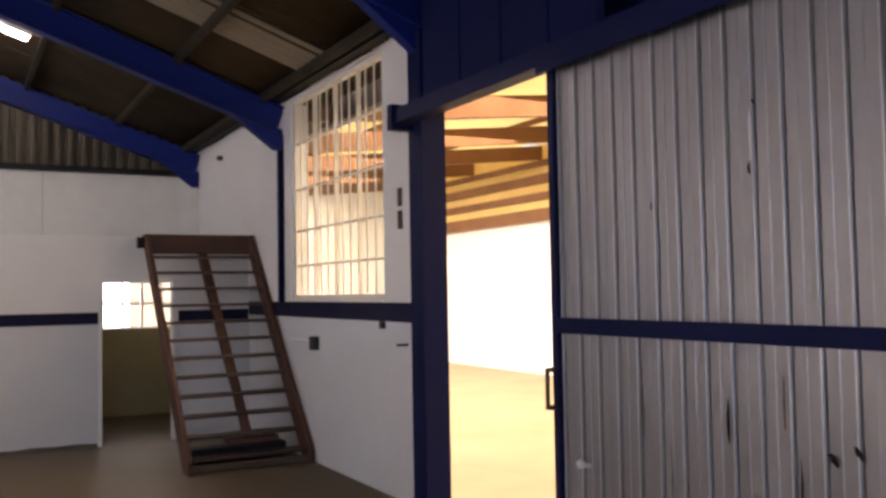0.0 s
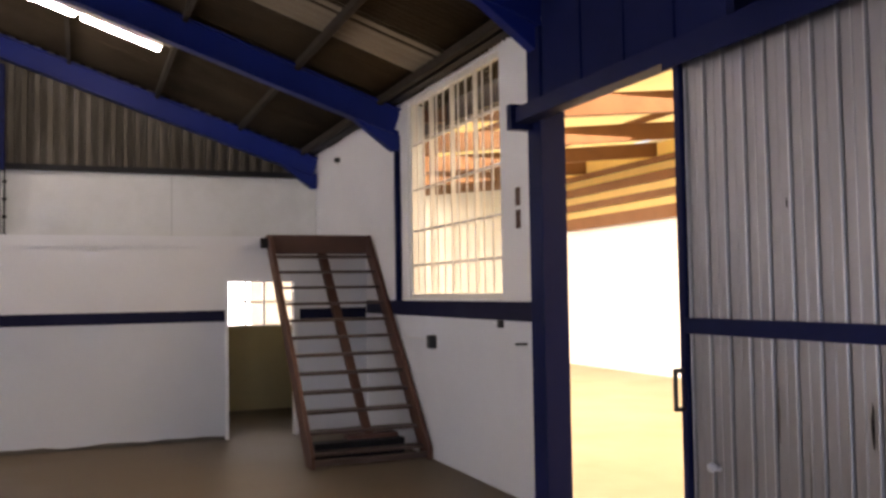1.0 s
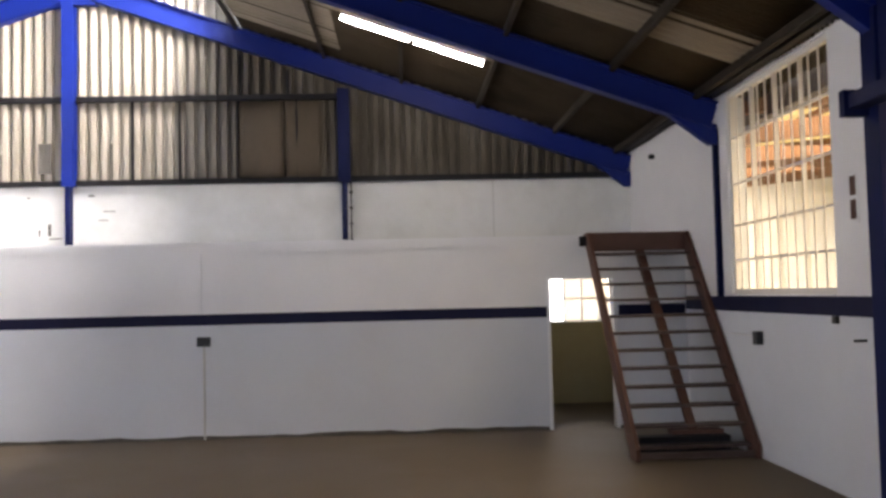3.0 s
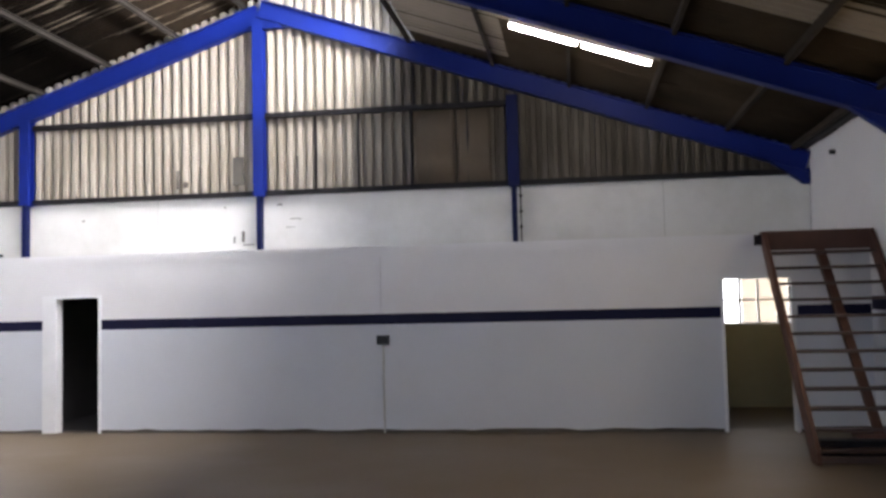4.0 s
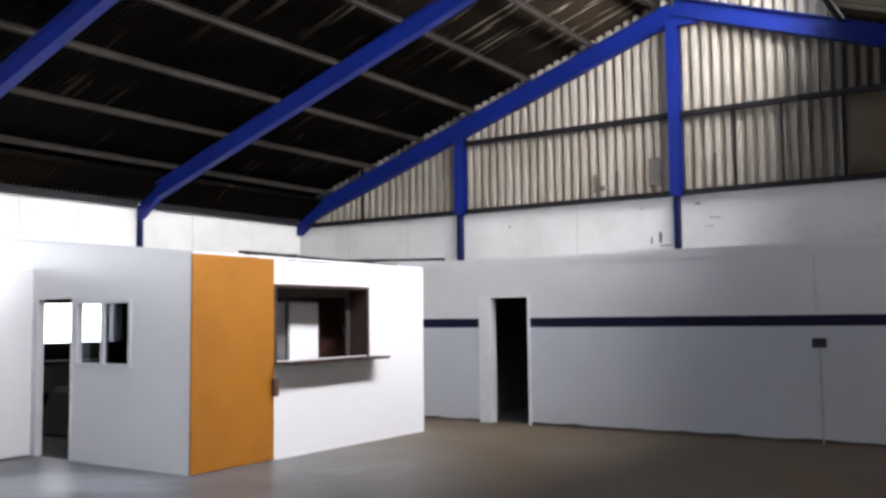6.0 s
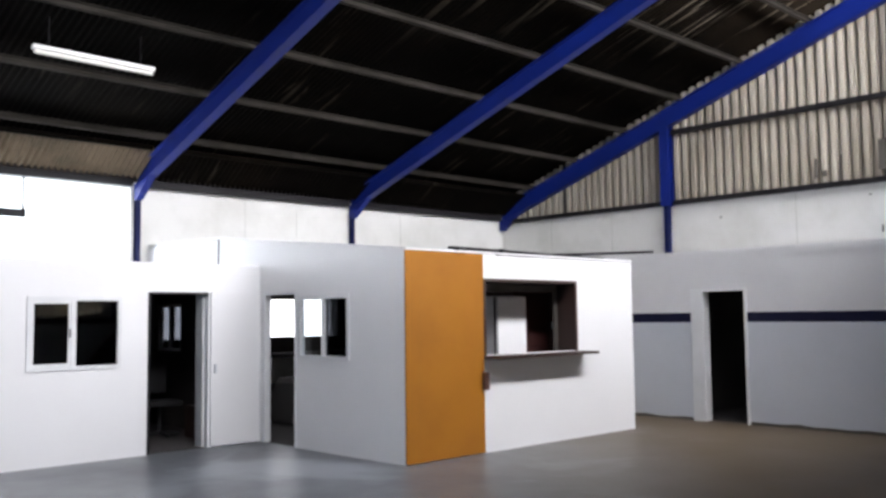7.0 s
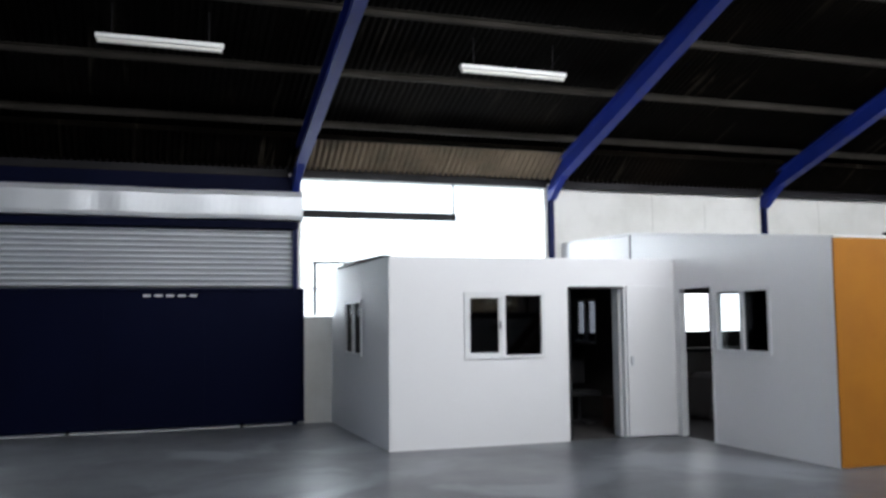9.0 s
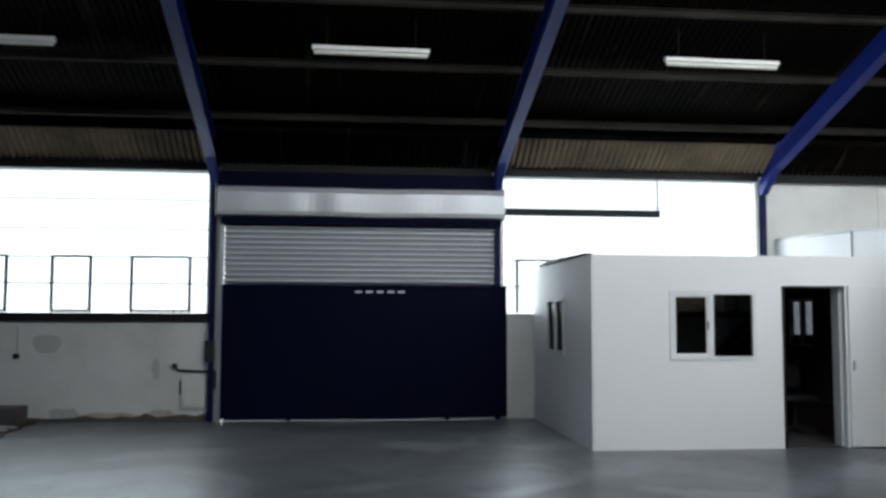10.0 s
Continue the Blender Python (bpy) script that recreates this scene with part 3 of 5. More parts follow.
for x0, x1, z0, z1 in ((-1.74, -0.99, 3.98, 5.30), (-0.95, -0.34, 3.98, 5.30)):
    bm = bmesh.new()
    n = 8
    rows = []
    for i in range(n + 1):
        u = i / n
        y = YG - 0.030 - 0.014 * math.sin(math.pi * u) - 0.006 * math.sin(7 * u + x0)
        rows.append([bm.verts.new((x0 + (x1 - x0) * u, y - 0.01 * math.sin(2 * k + u), z0 + (z1 - z0) * k / 3)) for k in range(4)])
    for i in range(n):
        for k in range(3):
            bm.faces.new((rows[i][k], rows[i + 1][k], rows[i + 1][k + 1], rows[i][k + 1])).smooth = True
    p = part("flat_sheet", bm, M_FLATSHEET, cladding, "dark brown flat sheet")
    p.modifiers.new("thick", "SOLIDIFY").thickness = 0.004
# backing close to the outside so that no light leaks between laps
bm = bmesh.new()
prism(bm, [(XW, 3.91), (XE, 3.91), (XE, under(XE) - 0.1), (-1.68, under(-1.68) - 0.1), (-1.68, 7.9), (-4.57, 8.3), (-4.57, 7.5), (XW, under(XW) - 0.1)], YG + 0.14, YG + 0.18, "y")
solid("wall_gable_backing", bm, M_DARK, "dark backing behind the gable sheeting", "wall")


# ---- neighbouring hall seen through the openings ----
bm = bmesh.new()
wall(bm, "x", 13.0, 13.2, -1.0, 24.2, 0, 5.2)
solid("wall_neighbour_east", bm, M_WHITE, "bright white wall of the neighbouring hall", "wall")
bm = bmesh.new()
wall(bm, "y", 24.0, 24.2, XE + 0.22, 13.0, 0, 5.2)
solid("wall_neighbour_north", bm, M_WHITE, "white end wall of the neighbouring hall", "wall")
bm = bmesh.new()
wall(bm, "y", -1.0, -1.2, XE + 0.22, 13.0, 0, 5.2)
solid("wall_neighbour_south", bm, M_WHITE, "plain white end wall of the neighbouring hall", "wall")
def low_roof(x):
    return 4.05 + 0.10 * (x - 5.24)


bm = bmesh.new()
prev = None
for i in range(int(25.4 / 0.04)):
    y = -1.2 + i * 0.04
    dz = 0.02 * math.cos(2 * math.pi * y / 0.16)
    row = [bm.verts.new((x, y, low_roof(x) + 0.46 + dz)) for x in (5.23, 9.2, 13.2)]
    if prev:
        for j in range(2):
            bm.faces.new((prev[j], row[j], row[j + 1], prev[j + 1])).smooth = True
    prev = row
roof_neighbour = solid("roof_neighbour", bm, M_YELLOW, "yellow translucent roof sheets on brown timbers", "roof")
for k in range(8):
    y = 2.6 + k * 2.98
    bm = bmesh.new()
    beam(bm, (5.24, y, low_roof(5.24) + 0.14), (12.99, y, low_roof(12.99) + 0.14), 0.14, 0.30)
    part("rafter", bm, M_TIMBER, roof_neighbour)
for k in range(2):
    x = 7.6 + k * 3.0
    bm = bmesh.new()
    beam(bm, (x, -0.9, low_roof(x) + 0.35), (x, 23.9, low_roof(x) + 0.35), 0.06, 0.10)
    part("batten", bm, M_TIMBER, roof_neighbour)
bm = bmesh.new()
beam(bm, (12.92, -0.9, 3.56), (12.92, 23.9, 3.56), 0.14, 0.28)
part("wall_plate", bm, M_TIMBER, roof_neighbour)


for z, h in ((3.98, 0.16), (4.36, 0.20), (4.72, 0.12)):
    bm = bmesh.new()
    beam(bm, (12.90, -0.9, z), (12.90, 23.9, z), 0.10, h)
    part("board", bm, M_TIMBER, roof_neighbour)
bm = bmesh.new()
bx(bm, 12.97, 12.985, -0.9, 23.9, 3.71, 5.1)
part("upper_sheet", bm, M_YELLOW, roof_neighbour)


# ---- barred window of the side wall ----
win = thing("window_1", (XE + 0.1, 10.1, 1.83), "white steel window with vertical burglar bars", "window", kind="structure")
bm = bmesh.new()
for y0, y1, z0, z1 in ((8.80, 8.86, 1.83, 4.27), (11.38, 11.44, 1.83, 4.27), (8.86, 11.38, 1.83, 1.89), (8.86, 11.38, 4.21, 4.27)):
    bx(bm, XE + 0.03, XE + 0.09, y0, y1, z0, z1)
part("window_frame", bm, M_BARS, win)
box_part("window_sill", win, M_ALU, XE - 0.03, XE + 0.10, 8.82, 11.42, 1.812, 1.829)
for z in (2.24, 2.66, 3.16, 3.72):
    box_part("glazing_bar", win, M_BARS, XE + 0.045, XE + 0.075, 8.86, 11.38, z - 0.012, z + 0.012)
for y in (9.50, 10.12, 10.75):
    box_part("mullion", win, M_BARS, XE + 0.04, XE + 0.08, y - 0.017, y + 0.017, 1.89, 4.21)
for k in range(11):
    bm = bmesh.new()
    y = 9.02 + k * 0.212
    rod(bm, (XE + 0.02, y, 1.89), (XE + 0.02, y, 4.21), 0.010, 6)
    part("burglar_bar", bm, M_BARS, win)
pane = box_part("pane", win, M_GLASS, XE + 0.098, XE + 0.102, 8.86, 11.38, 1.89, 4.21)
pane.visible_shadow = False

# ---- small back window ----
win = thing("window_2", (4.05, YG, 1.38), "small bright window with white glazing bars", "window", kind="structure")
for x in (3.48, 3.785, 4.09, 4.395, 4.60):
    box_part("glazing_bar", win, M_ALU, x - 0.018, x + 0.018, YG + 0.01, YG + 0.05, 1.38, 2.20)
for z in (1.395, 1.79, 2.185):
    box_part("glazing_bar", win, M_ALU, 3.48, 4.62, YG + 0.052, YG + 0.08, z - 0.016, z + 0.016)

# ---- glazed bays of the west wall ----
for n, (y0, y1) in enumerate(((-6.5, -2.2), (2.56, 6.9))):
    win = thing("window_%d" % (n + 3), (XW, (y0 + y1) / 2, 1.7), "wide glazed bay with thin grey glazing bars", "window", kind="structure")
    xg = XW - 0.12
    for z in (2.15, 2.57, 3.02, 3.49):
        box_part("glazing_bar", win, M_GLAZEBAR if z < 2.6 else M_CONDUIT, xg - 0.01, xg + 0.01, y0, y1, z - 0.010, z + 0.010)
    if n == 0:
        for a, b in ((-3.38, -2.48), (-4.59, -4.01), (-6.1, -5.28)):
            s = box_part("sash", win, M_GLAZEBAR, xg + 0.012, xg + 0.045, a - 0.025, a + 0.025, 1.70, 2.59)
            box_part("sash", win, M_GLAZEBAR, xg + 0.012, xg + 0.045, b - 0.025, b + 0.025, 1.70, 2.59)
            box_part("sash", win, M_GLAZEBAR, xg + 0.012, xg + 0.045, a + 0.026, b - 0.026, 2.555, 2.595)
            box_part("sash", win, M_GLAZEBAR, xg + 0.012, xg + 0.045, a + 0.026, b - 0.026, 1.70, 1.74)
        box_part("window_sill", win, M_DARKSTEEL, XW - 0.16, XW + 0.05, y0 - 0.08, y1 + 0.08, 1.55, 1.69)
    else:
        box_part("transom", win, M_DARKSTEEL, XW - 0.05, XW + 0.06, y0, 5.21, 3.31, 3.43)
        box_part("hanger", win, M_GLAZEBAR, XW - 0.02, XW, 5.17, 5.20, 3.43, 3.93)
        for a, b in ((2.80, 3.6),):
            box_part("sash", win, M_GLAZEBAR, xg + 0.012, xg + 0.045, a - 0.025, a + 0.025, 1.72, 2.60)
            box_part("sash", win, M_GLAZEBAR, xg + 0.012, xg + 0.045, a + 0.026, b, 2.56, 2.60)
        box_part("window_sill", win, M_ALU, XW - 0.16, XW + 0.03, y0, y1, 1.67, 1.699)
    p = box_part("pane", win, M_GLASS, xg - 0.016, xg - 0.012, y0, y1, 1.68 + 0.02, 3.93)
    p.visible_shadow = False
win = thing("window_5", (XW, 9.9, 1.36), "bright low window behind the cabin", "window", kind="structure")
for y in (7.52, 8.45, 9.4, 10.35, 11.18):
    box_part("glazing_bar", win, M_ALU, XW - 0.12, XW - 0.08, y - 0.02, y + 0.02, 1.36, 2.06)

# ---- roller shutter and gate ----
sh = thing("roller_shutter", (XW, 0.25, 0), "silver steel roller shutter with a dented hood", "roller shutter")
bm = bmesh.new()
prism(bm, [(XW - 0.1, 3.22), (XW + 0.26, 3.24), (XW + 0.28, 3.30), (XW + 0.28, 3.60), (XW + 0.20, 3.69), (XW - 0.1, 3.70)], -2.03, 2.53, "y")
lengthways = [e for e in bm.edges if abs(e.verts[0].co.y - e.verts[1].co.y) > 1]
bmesh.ops.subdivide_edges(bm, edges=lengthways, cuts=44)
for v in bm.verts:
    if v.co.x > XW + 0.1:
        y, low = v.co.y, 1.0 if v.co.z < 3.45 else 0.6
        v.co.x -= low * (0.030 * math.exp(-((y - 0.55) / 0.30) ** 2) + 0.022 * math.exp(-((y + 0.5) / 0.22) ** 2) + 0.016 * math.exp(-((y - 1.5) / 0.25) ** 2) + 0.004 * math.sin(9 * y))
        v.co.z -= 0.012 * math.exp(-((y - 0.6) / 0.5) ** 2)
part("hood", bm, M_SILVER, sh, "dented silver sheet metal hood")
for y in (-2.05, 2.54):
    box_part("end_plate", sh, M_SILVER, XW - 0.1, XW + 0.29, y - 0.01, y, 3.21, 3.71)
box_part("lintel", sh, M_GATE, XW - 0.05, XW + 0.17, -1.98, 2.49, 3.10, 3.215)
for k in range(11):
    z = 2.14 + k * 0.0862
    bm = bmesh.new()
    prism(bm, [(XW - 0.025, z), (XW - 0.020, z + 0.036), (XW + 0.030, z + 0.038), (XW + 0.050, z + 0.048), (XW + 0.054, z + 0.062), (XW + 0.046, z + 0.076), (XW + 0.026, z + 0.085), (XW - 0.025, z + 0.086)], -1.93, 2.42, "y")
    part("slat", bm, M_SILVER, sh)
box_part("curtain_back", sh, M_DARKSTEEL, XW - 0.06, XW - 0.03, -1.93, 2.45, 0.03, 3.22)
box_part("head_panel", sh, M_GATE, XW + 0.002, XW + 0.12, -2.04, 2.40, 3.71, 3.945)
for y in (-2.0, 2.43):
    box_part("guide", sh, M_SILVER, XW - 0.02, XW + 0.10, y, y + 0.06, 0, 3.22)
gate = thing("navy_gate", (XW + 0.12, 0.3, 0), "dark navy steel gate panel closing the doorway", "gate")
bm = bmesh.new()
bx(bm, XW + 0.13, XW + 0.17, -1.93, 2.58, 0.05, 2.13, 0.006)
part("panel", bm, M_GATE, gate)
for z in (0.06, 2.10):
    box_part("rail", gate, M_GATE, XW + 0.172, XW + 0.20, -1.93, 2.58, z, z + 0.045)
for y in (-1.93, -0.45, 1.05, 2.54):
    box_part("stile", gate, M_GATE, XW + 0.171, XW + 0.188, y, y + 0.04, 0.106, 2.099)
for k in range(5):
    box_part("mark", gate, M_ALU, XW + 0.172, XW + 0.176, 0.14 + k * 0.17, 0.25 + k * 0.17, 2.02, 2.05, label="small pale lettering bar")
for y in (-0.88, 1.62):
    box_part("foot", gate, M_BLACK, XW + 0.12, XW + 0.18, y - 0.03, y + 0.03, 0.0, 0.049)
# white strip paints the daylight showing under the gate
box_part("light_gap_strip", sh, M_ALU, XW - 0.1, XW + 0.12, -1.9, 2.4, 0.001, 0.03)

# ---- sliding door of the side wall ----
sd = thing("sliding_door", (4.5, 3.8, 0), "grey ribbed steel sliding door with a blue rail", "sliding door")
D0, D1, DX = 1.5, 5.36, 4.52
y = D1 - 0.06
k = 0
while y > D0 + 0.1:
    bm = bmesh.new()
    y0, y1 = y - 0.162, y
    prof = [(y1, 0.0), (y1 - 0.003, -0.009), (y1 - 0.007, -0.013), (y1 - 0.013, -0.013), (y1 - 0.017, -0.007), (y1 - 0.019, 0.012), (y1 - 0.026, 0.012), (y1 - 0.028, 0.0), (y1 - 0.086, 0.0), (y1 - 0.089, -0.004), (y1 - 0.094, -0.004), (y1 - 0.097, 0.0), (y0, 0.0)]
    lo = [bm.verts.new((DX + b, a, 0.06)) for a, b in prof]
    hi = [bm.verts.new((DX + b, a, 3.238)) for a, b in prof]
    for i in range(len(prof) - 1):
        bm.faces.new((lo[i], lo[i + 1], hi[i + 1], hi[i]))
    sheet = part("panel", bm, M_GALV, sd)
    # bright strips paint the highlight that runs along each rib
    box_part("rib_highlight", sheet, M_CREST, DX - 0.0150, DX - 0.0132, y1 - 0.0135, y1 - 0.0060, 0.06, 3.238)
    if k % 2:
        box_part("rib_highlight", sheet, M_CREST, DX - 0.0058, DX - 0.0042, y1 - 0.0935, y1 - 0.0895, 0.06, 3.238)
    k += 1
    y = y0
box_part("backing", sd, M_GALV, DX + 0.024, DX + 0.04, D0, D1 - 0.06, 0.06, 3.238)
box_part("edge_post", sd, M_NAVY, DX - 0.04, DX + 0.04, D1 - 0.058, D1, 0.03, 3.24, 0.004)
box_part("mid_rail", sd, M_NAVY, DX - 0.055, DX - 0.032, D0, D1 - 0.06, 1.655, 1.745, 0.003)
bm = bmesh.new()
for z in (1.22, 1.44):
    rod(bm, (DX - 0.03, D1 - 0.03, z), (DX - 0.10, D1 - 0.03, z), 0.014)
rod(bm, (DX - 0.10, D1 - 0.03, 1.21), (DX - 0.10, D1 - 0.03, 1.45), 0.014)
part("handle", bm, M_BLACK, sd, "black bow handle")
bm = bmesh.new()
rod(bm, (DX - 0.05, 5.02, 0.93), (DX - 0.05, 5.12, 0.93), 0.014)
bmesh.ops.create_uvsphere(bm, u_segments=10, v_segments=6, radius=0.028, matrix=Matrix.Translation((DX - 0.06, 5.08, 0.93)))
part("bolt", bm, M_SILVER, sd, "bright steel bolt knob")
scr = random.Random(12)
for yy, zz, w, h, skin in ((4.02, 1.28, 0.030, 0.24, M_DARKSTEEL), (3.46, 1.20, 0.06, 0.05, M_DARKSTEEL), (3.34, 1.24, 0.06, 0.045, M_DARKSTEEL), (4.60, 1.28, 0.016, 0.34, M_HATCH), (3.62, 1.02, 0.016, 0.34, M_DARKSTEEL), (3.70, 1.40, 0.014, 0.26, M_HATCH), (4.40, 0.95, 0.012, 0.4, M_HATCH),
                           (4.50, 2.33, 0.014, 0.06, M_DARKSTEEL), (3.84, 2.58, 0.014, 0.30, M_SILVER), (3.85, 2.44, 0.025, 0.06, M_DARKSTEEL), (3.82, 2.74, 0.018, 0.03, M_DARKSTEEL)):
    bm = bmesh.new()
    bm.faces.new([bm.verts.new((DX - 0.0155, yy + w / 2 * math.cos(a) * scr.uniform(0.5, 1.2), zz + h / 2 * math.sin(a) * scr.uniform(0.6, 1.1) + 0.3 * w * math.cos(a))) for a in [k * math.pi / 7 for k in range(14)]])
    part("scrape", bm, skin, sd, "scraped paint mark")
rail = thing("door_track", (4.5, 4.4, 3.2), "navy steel sliding door track on brackets", "door track")
bm = bmesh.new()
bx(bm, DX - 0.10, DX + 0.05, 0.5, 7.32, 3.24, 3.36, 0.006)
part("track", bm, M_NAVY, rail)
bm = bmesh.new()
bx(bm, DX - 0.115, DX - 0.101, 0.5, 5.36, 3.19, 3.30)
part("cover_strip", bm, M_NAVY, rail)
box_part("end_stop", rail, M_NAVY, DX - 0.13, DX + 0.06, 7.322, 7.40, 3.19, 3.39)
box_part("bracket", rail, M_NAVY, DX + 0.052, XE - 0.001, 5.15, 5.25, 3.30, 3.42)
box_part("bracket", rail, M_NAVY, DX + 0.052, XE - 0.001, 2.2, 2.3, 3.30, 3.42)
head = thing("door_head_panel", (4.75, 6.2, 3.37), "navy sheet metal panel above the doorway", "panel")
bm = bmesh.new()
bx(bm, 4.60, 4.66, 5.02, 7.18, 3.37, 4.45, 0.004)
part("sheet", bm, M_NAVY, head)
for y in (5.5, 6.05, 6.6):
    box_part("rib", head, M_NAVY, 4.585, 4.599, y - 0.02, y + 0.02, 3.37, 4.44)
box_part("tie", head, M_NAVY, 4.662, XE - 0.001, 5.1, 5.16, 4.3, 4.4)

# ---- stairs ----
st = thing("staircase", (4.28, 11.8, 0), "steep red brown steel stairs without risers", "stairs")
SX0, SX1, SY0, SY1, SZ = 3.56, 4.975, 10.69, 12.98, 2.69
run, rise = SY1 - SY0, SZ
for x in (SX0, SX1 - 0.05):
    bm = bmesh.new()
    prism(bm, [(SY0 - 0.02, 0.0), (SY0 + 0.22, 0.0), (SY1 + 0.22, SZ - 0.02), (SY1 + 0.2, SZ + 0.02), (SY1 - 0.02, SZ + 0.02), (SY0 - 0.02, 0.14)], x, x + 0.05, "x")
    part("stringer", bm, M_RUST, st)
N = 13
for k in range(1, N):
    t = k / N
    y0, z = SY0 + run * t - 0.05, SZ * t - 0.06
    bm = bmesh.new()
    bx(bm, SX0 + 0.051, SX1 - 0.051, y0, y0 + 0.21, z - 0.035, z, 0.005)
    part("tread", bm, M_TREAD, st)
bm = bmesh.new()
prism(bm, [(SY0 + 0.28, 0.30), (SY0 + 0.36, 0.30), (SY1 + 0.16, SZ - 0.25), (SY1 + 0.08, SZ - 0.16)], 4.26, 4.36, "x")
part("spine", bm, M_RUST, st)
box_part("header_board", st, M_RUST, SX0 + 0.051, SX1 - 0.051, SY1 + 0.0, SY1 + 0.05, SZ - 0.235, SZ + 0.02, 0.004, "rusty red header board")
box_part("base_plate", st, M_RUST, 4.05, 4.65, SY0 + 0.24, SY0 + 0.42, 0.25, 0.30)
box_part("base_box", st, M_DARKSTEEL, SX0 + 0.12, 4.75, SY0 + 0.30, SY0 + 0.50, 0.02, 0.22)
box_part("foot_rail", st, M_TREAD, SX0 + 0.051, SX1 - 0.051, SY0 + 0.02, SY0 + 0.07, 0.02, 0.09)
box_part("end_bracket", st, M_DARKSTEEL, SX0 - 0.09, SX0 - 0.001, SY1 + 0.02, SY1 + 0.1, SZ - 0.16, SZ - 0.02)

# ---- lamps ----
def strip_lamp(name, p, q, lit, label):
    """A two-tube batten from p to q on its hangers."""
    p, q = Vector(p), Vector(q)
    ob = thing(name, (p + q) / 2, label, "strip light", "strip lights under the roof")
    d = (q - p).normalized()
    bm = bmesh.new()
    up = Vector((0, 0, 1)) - d * d.z
    up.normalize()
    beam(bm, p + up * 0.055, q + up * 0.055, 0.09, 0.05, up)
    part("batten", bm, M_BATTEN, ob)
    m = (p + q) / 2
    for a, b in (((p + d * 0.02), m - d * 0.04), (m + d * 0.04, q - d * 0.02)) if lit else ((p + d * 0.02, q - d * 0.02),):
        bm = bmesh.new()
        rod(bm, a, b, 0.030 if lit else 0.028, 10)
        part("tube", bm, M_TUBE if lit else M_TUBEOFF, ob, "glowing white tube" if lit else "")
    for s in (0.12, 0.88):
        c = p.lerp(q, s) + up * 0.08
        bm = bmesh.new()
        rod(bm, c, (c.x, c.y, under(c.x, 7.46)), 0.006, 6)
        part("hanger", bm, M_DARKSTEEL, ob)
    return ob


strip_lamp("strip_light", (0.25, 12.5, under(0.25, 7.28)), (2.15, 12.5, under(2.15, 7.28)), True, "lit twin fluorescent strip light on the sloping roof")
for y0, y1 in ((-5.1, -3.56), (-0.45, 1.03), (4.13, 5.68)):
    strip_lamp("strip_light", (-10.46, y0, 4.965), (-10.46, y1, 4.955), False, "unlit white fluorescent strip light under the dark roof")

# ---- site cabins ----
def frame_in(name, parent, axis, w, u0, u1, z0, z1, out, t=0.045, mid=None, glass=M_SMOKE, sash=False, second=None):
    """A sliding window set in a cabin wall across axis at w, facing out (+1 or -1)."""
    a, b = sorted((w + out * 0.02, w - out * 0.06))
    ob = thing(name, (w, (u0 + u1) / 2, z0) if axis == "x" else ((u0 + u1) / 2, w, z0), "white aluminium sliding window with dark panes", "window", kind="structure")

    def put(nm, ua, ub, za, zb, m, d0=a, d1=b):
        if axis == "x":
            return box_part(nm, ob, m, d0, d1, ua, ub, za, zb)
        return box_part(nm, ob, m, ua, ub, d0, d1, za, zb)
    put("window_frame", u0, u0 + t, z0, z1, M_ALU)
    put("window_frame", u1 - t, u1, z0, z1, M_ALU)
    put("window_frame", u0 + t, u1 - t, z0, z0 + t, M_ALU)
    put("window_frame", u0 + t, u1 - t, z1 - t, z1, M_ALU)
    mid = (u0 + u1) / 2 if mid is None else mid
    put("mullion", mid - 0.03, mid + 0.03, z0 + t, z1 - t, M_ALU)
    c = (a + b) / 2
    if sash:
        for ua, ub, za, zb in ((u0 + t, u0 + t + 0.035, z0 + t, z1 - t), (mid - 0.06, mid - 0.031, z0 + t, z1 - t), (u0 + t + 0.036, mid - 0.061, z0 + t, z0 + t + 0.035), (u0 + t + 0.036, mid - 0.061, z1 - t - 0.035, z1 - t)):
            put("sash", ua, ub, za, zb, M_ALU, c + 0.004, c + 0.03)
        put("latch", mid - 0.05, mid - 0.035, (z0 + z1) / 2 - 0.05, (z0 + z1) / 2 + 0.05, M_BLACK, c + 0.031, c + 0.045)
    put("pane", u0 + t, mid - 0.03, z0 + t, z1 - t, glass, c - 0.003, c + 0.003)
    put("pane", mid + 0.03, u1 - t, z0 + t, z1 - t, second or glass, c - 0.003, c + 0.003)
    return ob


C1X, C1Y, C2X, C2Y, C2N = -10.25, 3.06, -7.19, 7.20, 11.76
cab = thing("site_cabin", ((C1X + XW) / 2, 5.1, 0), "white panelled site cabin with an open doorway", "cabin", "cabins in the hall")
bm = bmesh.new()
wall(bm, "x", C1X, C1X - 0.06, C1Y, C2Y - 0.002, 0, 2.41, [(4.06, 5.19, 1.115, 1.985), (5.56, 6.40, -1, 2.04)])
part("front_wall", bm, M_PANEL, cab)
bm = bmesh.new()
wall(bm, "y", C1Y, C1Y + 0.06, XW + 0.004, C1X - 0.061, 0, 2.41, [(-12.77, -11.70, 1.12, 1.92)])
part("side_wall", bm, M_PANEL, cab)
bm = bmesh.new()
bx(bm, XW + 0.004, C1X - 0.02, C1Y + 0.02, C2Y - 0.004, 2.411, 2.44)
part("roof", bm, M_PANEL, cab)
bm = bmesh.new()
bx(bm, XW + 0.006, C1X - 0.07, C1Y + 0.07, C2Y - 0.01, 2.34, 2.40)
part("ceiling_shade_lining", bm, M_DARK, cab)
bm = bmesh.new()
